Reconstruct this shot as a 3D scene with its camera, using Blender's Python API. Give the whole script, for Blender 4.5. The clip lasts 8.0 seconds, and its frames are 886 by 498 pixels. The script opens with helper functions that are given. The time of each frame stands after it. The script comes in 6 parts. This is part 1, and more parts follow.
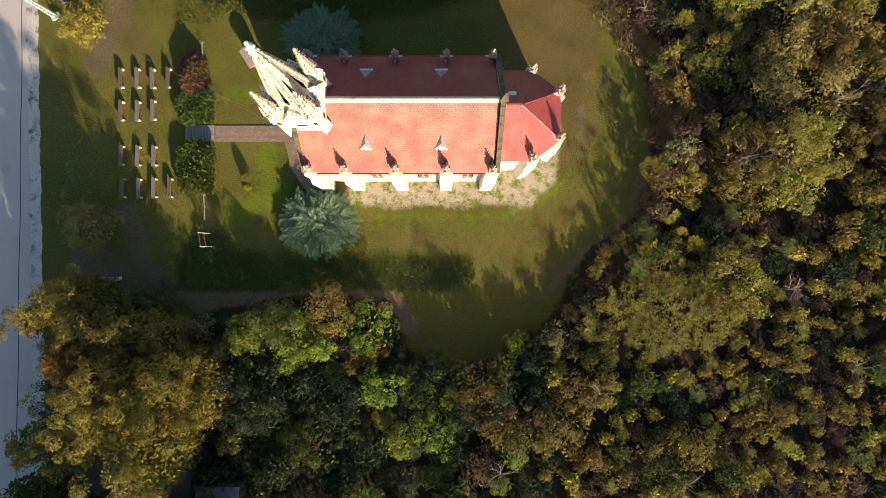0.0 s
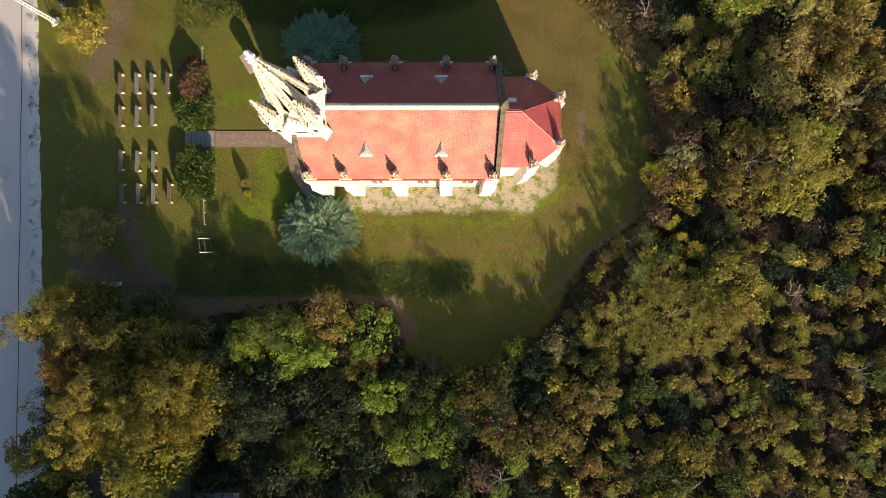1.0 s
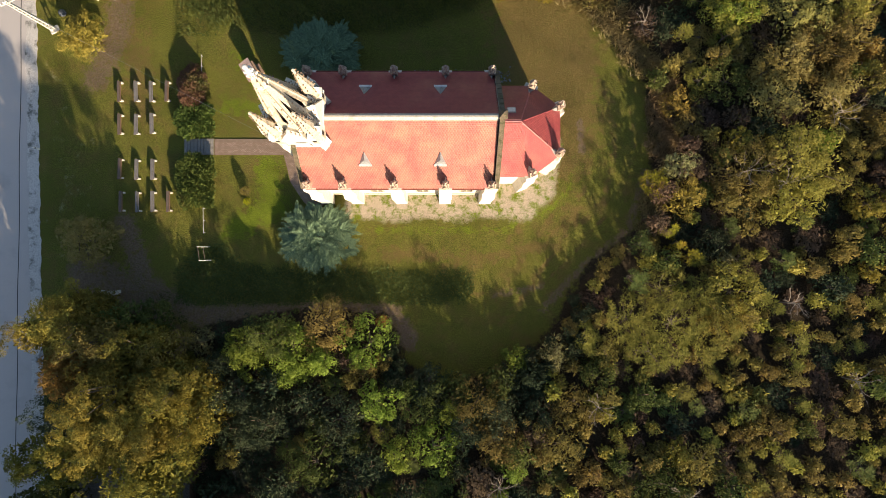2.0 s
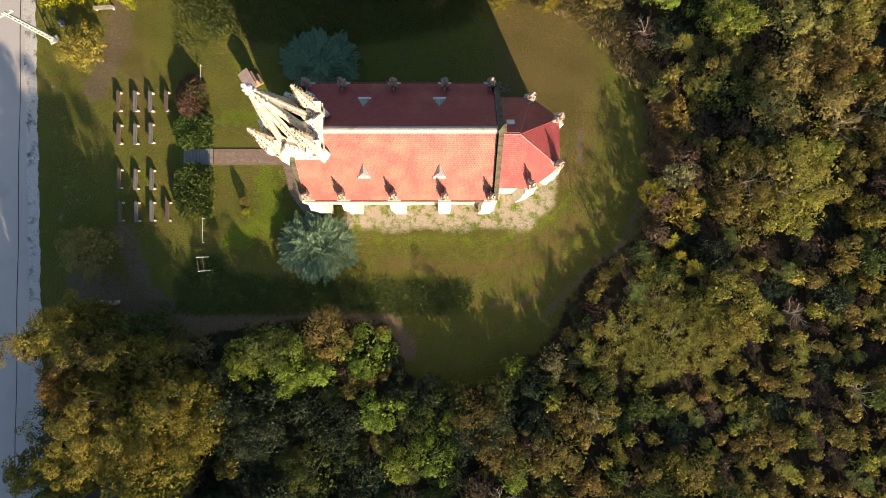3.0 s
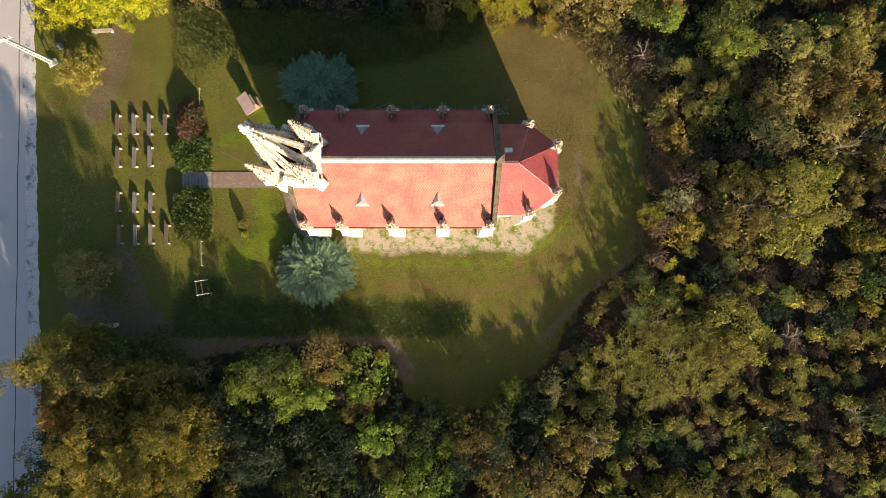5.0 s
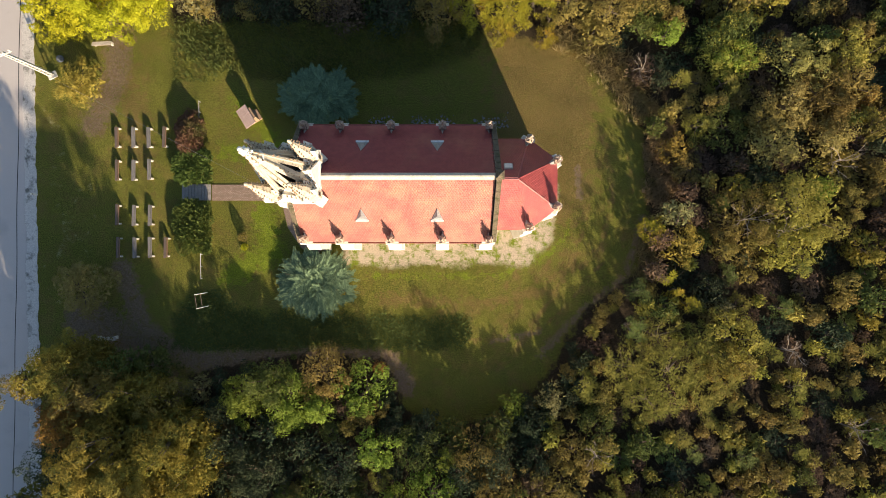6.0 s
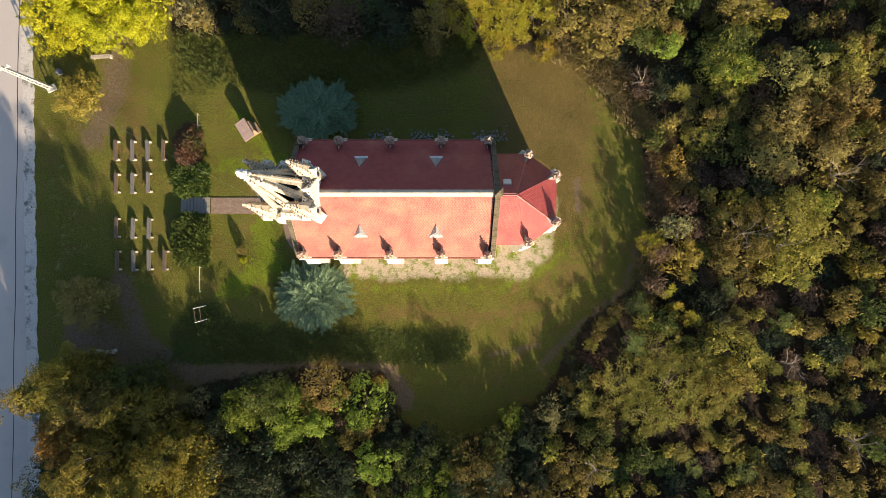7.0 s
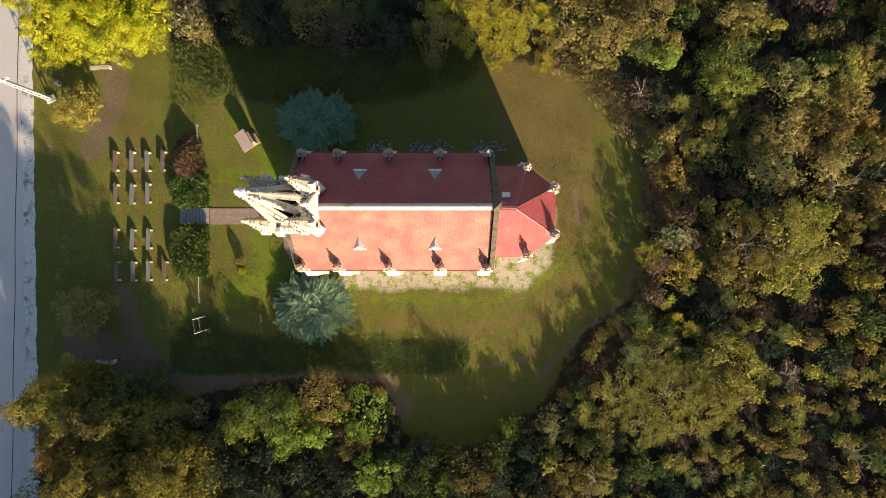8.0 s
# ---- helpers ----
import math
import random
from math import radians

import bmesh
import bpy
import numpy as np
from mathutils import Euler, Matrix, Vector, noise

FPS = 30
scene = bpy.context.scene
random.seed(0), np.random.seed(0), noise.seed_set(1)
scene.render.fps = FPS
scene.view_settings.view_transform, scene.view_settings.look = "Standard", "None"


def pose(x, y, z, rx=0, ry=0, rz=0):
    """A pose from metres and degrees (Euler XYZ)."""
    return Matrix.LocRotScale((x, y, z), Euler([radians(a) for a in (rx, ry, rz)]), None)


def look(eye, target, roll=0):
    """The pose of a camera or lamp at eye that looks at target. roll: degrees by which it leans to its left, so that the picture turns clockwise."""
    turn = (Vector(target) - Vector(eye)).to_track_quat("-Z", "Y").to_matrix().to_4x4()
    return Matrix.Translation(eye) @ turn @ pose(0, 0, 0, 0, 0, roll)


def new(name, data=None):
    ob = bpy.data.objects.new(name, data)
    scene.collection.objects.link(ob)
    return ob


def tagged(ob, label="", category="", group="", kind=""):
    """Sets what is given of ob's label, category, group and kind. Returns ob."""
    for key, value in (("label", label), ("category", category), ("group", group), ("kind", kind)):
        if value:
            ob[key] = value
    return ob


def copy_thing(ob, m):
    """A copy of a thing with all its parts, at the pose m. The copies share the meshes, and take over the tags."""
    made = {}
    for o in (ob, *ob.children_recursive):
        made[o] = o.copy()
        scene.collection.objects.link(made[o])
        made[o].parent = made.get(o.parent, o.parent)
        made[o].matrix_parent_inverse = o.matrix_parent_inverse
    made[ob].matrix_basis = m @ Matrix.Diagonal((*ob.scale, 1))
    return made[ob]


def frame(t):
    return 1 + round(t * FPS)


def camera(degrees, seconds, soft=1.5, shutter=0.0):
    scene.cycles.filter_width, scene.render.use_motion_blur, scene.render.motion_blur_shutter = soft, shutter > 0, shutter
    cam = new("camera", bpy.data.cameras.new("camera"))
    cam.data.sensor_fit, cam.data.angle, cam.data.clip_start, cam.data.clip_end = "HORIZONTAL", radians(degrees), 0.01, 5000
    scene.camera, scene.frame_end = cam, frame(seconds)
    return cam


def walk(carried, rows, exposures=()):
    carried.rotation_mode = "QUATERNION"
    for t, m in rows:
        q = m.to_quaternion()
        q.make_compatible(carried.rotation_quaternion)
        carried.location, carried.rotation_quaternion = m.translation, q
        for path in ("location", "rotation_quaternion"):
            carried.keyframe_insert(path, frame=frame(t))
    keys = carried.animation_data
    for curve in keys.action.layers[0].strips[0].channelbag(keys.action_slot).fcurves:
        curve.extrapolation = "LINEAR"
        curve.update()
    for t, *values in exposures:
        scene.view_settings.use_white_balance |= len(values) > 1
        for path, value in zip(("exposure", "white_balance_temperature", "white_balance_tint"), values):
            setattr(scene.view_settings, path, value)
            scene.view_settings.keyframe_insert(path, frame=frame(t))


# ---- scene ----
cam = camera(73.7, 8.0, soft=0.85)
METRES, EYE, TILT, LEAN, TURN = 7.3, 53.0, -90.0, 0.0, 0.0
ROWS = [
    (0.0, 0.0, 0.0, 0.0, 0.0, 0.0, -0.0),
    (0.5, 0.0014, 0.0013, 0.0274, 0.01, 0.01, -0.0),
    (1.0, 0.0031, 0.0027, 0.0638, 0.02, 0.02, -0.01),
    (1.5, 0.0068, 0.0045, 0.109, 0.02, 0.02, -0.01),
    (3.0, 0.0214, 0.0081, 0.285, 0.03, 0.02, -0.01),
    (3.5, 0.0264, 0.0086, 0.3511, 0.05, 0.01, -0.01),
    (4.0, 0.0321, 0.0083, 0.4217, 0.07, 0.02, -0.01),
    (4.5, 0.039, 0.0083, 0.4907, 0.07, 0.03, -0.01),
    (6.0, 0.0491, 0.0103, 0.7146, 0.08, 0.09, -0.03),
    (6.5, 0.0542, 0.0126, 0.7915, 0.08, 0.11, -0.03),
    (7.0, 0.0611, 0.0137, 0.8694, 0.08, 0.13, -0.03),
    (7.5, 0.0676, 0.0159, 0.9408, 0.1, 0.14, -0.02),
    (8.0, 0.0736, 0.0113, 0.9966, 0.1, 0.15, -0.01),
]
walk(cam, [(t, pose(0, 0, EYE, TILT, LEAN, TURN) @ pose(METRES * x, METRES * y, METRES * z, 90 + pitch, roll, yaw)) for t, x, y, z, yaw, pitch, roll in ROWS],
     exposures=[(0.0, 1.10), (8.0, 1.24)])

# ---- light: low autumn sun from the south-east, clear sky ----
SUN_ELEV = 17.5
SUN_WAY = Vector((-0.405, 0.914, 0.0)).normalized()      # the way shadows fall
sun_dir = Vector((-SUN_WAY.x, -SUN_WAY.y, math.tan(radians(SUN_ELEV)))).normalized()
world = bpy.data.worlds.new("sky")
scene.world = world
world.use_nodes = True
wn = world.node_tree
sky = wn.nodes.new("ShaderNodeTexSky")
sky.sky_type = "NISHITA"
sky.sun_disc = False
sky.sun_elevation = radians(SUN_ELEV)
sky.sun_rotation = math.atan2(sun_dir.x, sun_dir.y)
wn.links.new(sky.outputs[0], wn.nodes["Background"].inputs[0])
wn.nodes["Background"].inputs[1].default_value = 0.084
sun = new("sun", bpy.data.lights.new("sun", "SUN"))
sun.data.energy, sun.data.angle, sun.data.color = 5.0, radians(0.6), (1.0, 0.79, 0.54)
sun.matrix_world = look(sun_dir * 200, (0, 0, 0))


# ---- materials ----
def shader(name):
    m = bpy.data.materials.new(name)
    m.use_nodes = True
    nt = m.node_tree
    return m, nt, nt.nodes["Principled BSDF"]


def mixed(nt, kind, fac, a, b):
    """A colour mix node; fac, a and b are values or sockets."""
    n = nt.nodes.new("ShaderNodeMix")
    n.data_type, n.blend_type = "RGBA", kind
    for socket, v in ((n.inputs[0], fac), (n.inputs[6], a), (n.inputs[7], b)):
        if hasattr(v, "is_output"):
            nt.links.new(v, socket)
        else:
            socket.default_value = (*v, 1) if isinstance(v, tuple) else v
    return n.outputs[2]


def noisy(nt, scale, detail=5, lo=0.35, hi=0.65, rough=0.6):
    """Noise at real-world size, stretched to 0..1 between lo and hi."""
    co = nt.nodes.new("ShaderNodeNewGeometry")
    n = nt.nodes.new("ShaderNodeTexNoise")
    n.inputs["Scale"].default_value, n.inputs["Detail"].default_value, n.inputs["Roughness"].default_value = scale, detail, rough
    nt.links.new(co.outputs["Position"], n.inputs["Vector"])
    r = nt.nodes.new("ShaderNodeMapRange")
    r.inputs[1].default_value, r.inputs[2].default_value = lo, hi
    nt.links.new(n.outputs[0], r.inputs[0])
    return r.outputs[0]


def bumped(nt, bsdf, height, strength, distance):
    b = nt.nodes.new("ShaderNodeBump")
    b.inputs["Strength"].default_value, b.inputs["Distance"].default_value = strength, distance
    nt.links.new(height, b.inputs["Height"])
    nt.links.new(b.outputs[0], bsdf.inputs["Normal"])


def surface(name, c1, c2, stain=None, big=0.6, small=9.0, rough=0.8, bump=0.3, metal=0.0, stains=(0.55, 0.75), stain_scale=None, island=0.0, dist=0.02, spec=0.5):
    """A weathered surface: two colours in fine grain, stains at a larger size, fine relief."""
    m, nt, bsdf = shader(name)
    fine = noisy(nt, small)
    col = mixed(nt, "MIX", fine, c1, c2)
    if stain:
        col = mixed(nt, "MIX", noisy(nt, stain_scale or big, 6, *stains), col, stain)
    if island:
        g = nt.nodes.new("ShaderNodeNewGeometry")
        h = nt.nodes.new("ShaderNodeHueSaturation")
        r = nt.nodes.new("ShaderNodeMapRange")
        r.inputs[3].default_value, r.inputs[4].default_value = 1 - island, 1 + island
        nt.links.new(g.outputs["Random Per Island"], r.inputs[0])
        nt.links.new(r.outputs[0], h.inputs["Value"])
        nt.links.new(col, h.inputs["Color"])
        col = h.outputs[0]
    nt.links.new(col, bsdf.inputs["Base Color"])
    bsdf.inputs["Roughness"].default_value, bsdf.inputs["Metallic"].default_value = rough, metal
    bsdf.inputs["Specular IOR Level"].default_value = spec
    if bump:
        bumped(nt, bsdf, fine, bump, dist)
    return m


def foliage(name, dark, light, odd=None, odd_at=0.8, vary=0.25, glow=0.3):
    """Leaves: each its own shade between dark and light, some odd (autumn) ones, every plant a little different."""
    m, nt, bsdf = shader(name)
    g = nt.nodes.new("ShaderNodeNewGeometry")
    isl = g.outputs["Random Per Island"]
    spread = nt.nodes.new("ShaderNodeMapRange")
    spread.inputs[3].default_value, spread.inputs[4].default_value = 0.28, 0.72
    nt.links.new(isl, spread.inputs[0])
    col = mixed(nt, "MIX", spread.outputs[0], dark, light)
    info = nt.nodes.new("ShaderNodeObjectInfo")
    own = nt.nodes.new("ShaderNodeAttribute")
    own.attribute_name = "plant"
    plant = nt.nodes.new("ShaderNodeMath")
    plant.operation = "ADD"
    nt.links.new(info.outputs["Random"], plant.inputs[0])
    nt.links.new(own.outputs["Fac"], plant.inputs[1])
    whole = nt.nodes.new("ShaderNodeMath")
    whole.operation = "FRACT"
    nt.links.new(plant.outputs[0], whole.inputs[0])
    each = whole.outputs[0]
    if odd:
        patch = noisy(nt, 0.55, 3, odd_at - 0.22, odd_at)
        col = mixed(nt, "MIX", patch, col, odd)
    h = nt.nodes.new("ShaderNodeHueSaturation")
    for out, lo, hi in (("Value", 1 - vary, 1 + vary), ("Hue", 0.485, 0.515)):
        r = nt.nodes.new("ShaderNodeMapRange")
        r.inputs[3].default_value, r.inputs[4].default_value = lo, hi
        if out == "Hue":
            w = nt.nodes.new("ShaderNodeMath")
            w.operation = "FRACT"
            k = nt.nodes.new("ShaderNodeMath")
            k.operation = "MULTIPLY"
            k.inputs[1].default_value = 7.31
            nt.links.new(each, k.inputs[0])
            nt.links.new(k.outputs[0], w.inputs[0])
            nt.links.new(w.outputs[0], r.inputs[0])
        else:
            nt.links.new(each, r.inputs[0])
        nt.links.new(r.outputs[0], h.inputs[out])
    nt.links.new(col, h.inputs["Color"])
    nt.links.new(h.outputs[0], bsdf.inputs["Base Color"])
    bsdf.inputs["Roughness"].default_value = 0.7
    bsdf.inputs["Specular IOR Level"].default_value = 0.12
    t = nt.nodes.new("ShaderNodeBsdfTranslucent")
    nt.links.new(h.outputs[0], t.inputs[0])
    mix = nt.nodes.new("ShaderNodeMixShader")
    mix.inputs[0].default_value = glow
    nt.links.new(bsdf.outputs[0], mix.inputs[1])
    nt.links.new(t.outputs[0], mix.inputs[2])
    nt.links.new(mix.outputs[0], nt.nodes["Material Output"].inputs[0])
    return m


def ground_material():
    m, nt, bsdf = shader("turf")

    def layer(name):
        a = nt.nodes.new("ShaderNodeAttribute")
        a.attribute_name = name
        return a.outputs["Fac"]

    def edge(fac, scale, spread):
        """The layer's border broken up by noise."""
        n = noisy(nt, scale, 8, 0.2, 0.8, 0.7)
        s = nt.nodes.new("ShaderNodeMath")
        s.operation = "MULTIPLY_ADD"
        nt.links.new(n, s.inputs[0])
        s.inputs[1].default_value = spread
        nt.links.new(fac, s.inputs[2])
        r = nt.nodes.new("ShaderNodeMapRange")
        r.interpolation_type = "SMOOTHSTEP"
        r.inputs[1].default_value, r.inputs[2].default_value = 0.35 + spread / 2, 0.65 + spread / 2
        nt.links.new(s.outputs[0], r.inputs[0])
        return r.outputs[0]

    blade = noisy(nt, 11.0, 8, 0.38, 0.62, 0.85)
    lush = mixed(nt, "MIX", blade, (0.058, 0.078, 0.016), (0.375, 0.370, 0.078))
    # pale grass colour that brightens the shaded west lawn like skylight
    worn = mixed(nt, "MIX", blade, (0.240, 0.235, 0.105), (0.68, 0.63, 0.33))
    fresh = mixed(nt, "MIX", blade, (0.070, 0.120, 0.012), (0.42, 0.52, 0.055))
    dry = mixed(nt, "MIX", blade, (0.120, 0.090, 0.028), (0.405, 0.300, 0.115))
    grass = mixed(nt, "MIX", noisy(nt, 0.5, 8, 0.47, 0.74, 0.7), lush, dry)
    grass = mixed(nt, "MIX", edge(layer("fresh"), 1.5, 0.9), grass, fresh)
    grass = mixed(nt, "MIX", edge(layer("worn"), 0.7, 1.0), grass, worn)
    grass = mixed(nt, "MIX", edge(layer("dry"), 1.2, 0.9), grass, dry)
    soil = mixed(nt, "MIX", noisy(nt, 7.0, 8, 0.3, 0.7, 0.8), (0.155, 0.108, 0.080), (0.46, 0.34, 0.25))
    soil = mixed(nt, "MIX", noisy(nt, 1.6, 7, 0.50, 0.66, 0.75), soil, dry)
    litter = mixed(nt, "MIX", noisy(nt, 9.0, 7), (0.034, 0.029, 0.020), (0.105, 0.080, 0.052))
    gravel = mixed(nt, "MIX", noisy(nt, 9.0, 8, 0.3, 0.7, 0.8), (0.50, 0.39, 0.29), (0.97, 0.86, 0.71))
    gravel = mixed(nt, "MIX", noisy(nt, 1.1, 8, 0.47, 0.60, 0.75), gravel, fresh)
    col = mixed(nt, "MIX", edge(layer("soil"), 1.6, 0.9), grass, soil)
    col = mixed(nt, "MIX", edge(layer("gravel"), 2.2, 0.7), col, gravel)
    col = mixed(nt, "MIX", edge(layer("forest"), 1.0, 0.8), col, litter)
    nt.links.new(col, bsdf.inputs["Base Color"])
    bsdf.inputs["Roughness"].default_value = 0.95
    bsdf.inputs["Specular IOR Level"].default_value = 0.1
    bumped(nt, bsdf, blade, 1.0, 0.12)
    return m


TURF = ground_material()
ASPHALT = surface("worn_road", (0.42, 0.385, 0.37), (0.50, 0.46, 0.44), (0.37, 0.34, 0.33), big=0.35, small=22, rough=0.85, bump=0.15)
VERGE = surface("road_edge", (0.42, 0.40, 0.38), (0.58, 0.55, 0.52), (0.15, 0.145, 0.13), big=1.1, small=9, rough=0.95, bump=0.3, stains=(0.52, 0.66))
CRACK = surface("tar_seam", (0.02, 0.02, 0.02), (0.04, 0.04, 0.04), small=15, rough=0.7, bump=0.1)
PLASTER = surface("plaster", (0.60, 0.56, 0.49), (0.69, 0.65, 0.585), (0.40, 0.35, 0.285), big=0.7, small=5, rough=0.9, bump=0.15, stains=(0.56, 0.8))
STONE = surface("limestone", (0.43, 0.385, 0.305), (0.54, 0.495, 0.405), (0.27, 0.20, 0.15), big=2.2, small=9, rough=0.92, bump=0.5, stains=(0.54, 0.72))
PIN_STONE = surface("tan_limestone", (0.34, 0.255, 0.205), (0.52, 0.43, 0.35), (0.22, 0.155, 0.125), big=2.2, small=9, rough=0.92, bump=0.5, stains=(0.52, 0.68))
PALE = surface("whitewashed_stone", (0.66, 0.645, 0.60), (0.76, 0.75, 0.71), (0.302, 0.266, 0.223), big=1.6, small=7, rough=0.9, bump=0.25, stains=(0.6, 0.78))
MOSSY = surface("mossy_coping", (0.075, 0.058, 0.040), (0.155, 0.125, 0.085), (0.050, 0.052, 0.022), big=2.5, small=11, rough=0.95, bump=0.6, stains=(0.5, 0.65))
TILE = surface("clay_tile", (0.250, 0.032, 0.044), (0.330, 0.062, 0.064), (0.41, 0.150, 0.105), big=0.35, small=2.2, rough=0.55, bump=0.05, stains=(0.52, 0.85), island=0.07, spec=0.7)
LICHEN_TILE = surface("lichened_tile", (0.272, 0.062, 0.058), (0.332, 0.096, 0.080), (0.365, 0.165, 0.112), big=0.6, small=2.6, rough=0.6, bump=0.05, stains=(0.42, 0.70), island=0.06, spec=0.8)
for glazed, weight in ((TILE, 0.32), (LICHEN_TILE, 0.5)):       # old engobe glaze
    for key, value in (("Coat Weight", weight), ("Coat Roughness", 0.50), ("Coat IOR", 2.1)):
        glazed.node_tree.nodes["Principled BSDF"].inputs[key].default_value = value
# pale colour standing in for the bright reflection on the hatch glass
PANE_REFLECTION = surface("pane_reflection", (0.5, 0.5, 0.5), (0.6, 0.6, 0.6), small=8, rough=0.5, bump=0)
CROCKET_STONE = surface("brown_weathered_stone", (0.21, 0.14, 0.095), (0.40, 0.30, 0.215), (0.12, 0.08, 0.06), big=2.5, small=10, rough=0.95, bump=0.5, stains=(0.5, 0.65))
DECK = surface("tile_bed", (0.16, 0.05, 0.04), (0.22, 0.07, 0.05), small=6, rough=0.9, bump=0.1)
RIDGE = surface("mortar_ridge", (0.432, 0.389, 0.324), (0.547, 0.504, 0.432), (0.288, 0.216, 0.158), big=1.2, small=8, rough=0.9, bump=0.3)
ZINC = surface("zinc", (0.30, 0.32, 0.34), (0.44, 0.46, 0.48), (0.22, 0.23, 0.24), big=2, small=12, rough=0.45, bump=0.05, metal=0.5)
# near-black colour that paints the shade inside openings onto solid pieces
OPENING_SHADE = surface("opening_shade", (0.012, 0.010, 0.009), (0.022, 0.018, 0.015), small=5, rough=0.9, bump=0)
BRICK_OLD = surface("old_brick", (0.26, 0.17, 0.11), (0.38, 0.27, 0.18), (0.20, 0.14, 0.10), big=2, small=8, rough=0.9, bump=0.4, island=0.2)
CONCRETE = surface("concrete", (0.50, 0.48, 0.44), (0.64, 0.62, 0.57), (0.36, 0.34, 0.30), big=2.5, small=10, rough=0.9, bump=0.25)
PALE_PLANK = surface("pale_plank", (0.36, 0.31, 0.26), (0.52, 0.46, 0.40), (0.28, 0.22, 0.18), big=3, small=14, rough=0.8, bump=0.3)
GREY_PLANK = surface("grey_plank", (0.12, 0.11, 0.105), (0.21, 0.195, 0.185), (0.10, 0.085, 0.075), big=3, small=16, rough=0.8, bump=0.3)
TIMBER = surface("weathered_timber", (0.085, 0.062, 0.050), (0.15, 0.11, 0.088), (0.07, 0.058, 0.05), big=3, small=16, rough=0.8, bump=0.3)
PLANK = surface("brown_plank", (0.125, 0.070, 0.040), (0.205, 0.125, 0.072), (0.09, 0.06, 0.04), big=2, small=12, rough=0.8, bump=0.3)
WHITE_PAINT = surface("white_paint", (0.72, 0.71, 0.68), (0.82, 0.81, 0.78), (0.55, 0.52, 0.47), big=3, small=14, rough=0.6, bump=0.1)
WIRE = surface("cable", (0.02, 0.02, 0.02), (0.03, 0.03, 0.03), small=10, rough=0.6, bump=0)
BARK = surface("bark", (0.075, 0.058, 0.042), (0.17, 0.135, 0.10), (0.10, 0.10, 0.06), big=2, small=14, rough=0.95, bump=0.6)
DEADWOOD = surface("grey_twig", (0.20, 0.165, 0.135), (0.34, 0.29, 0.24), small=12, rough=0.9, bump=0.3)
SHINGLE = surface("stone_slab_roof", (0.27, 0.19, 0.17), (0.40, 0.30, 0.27), (0.20, 0.14, 0.12), big=2, small=12, rough=0.9, bump=0.5, island=0.2)
GLASS = surface("window_glass", (0.02, 0.025, 0.03), (0.03, 0.035, 0.04), small=4, rough=0.12, bump=0)
CAR_PAINT = surface("green_car_paint", (0.10, 0.20, 0.085), (0.115, 0.22, 0.095), small=3, rough=0.3, bump=0)
# grey sheet, darkened so that its colour carries the yard's shade
SHEET = surface("shade_darkened_sheet", (0.10, 0.11, 0.125), (0.15, 0.16, 0.18), (0.09, 0.09, 0.09), big=1.2, small=8, rough=0.6, bump=0.1)

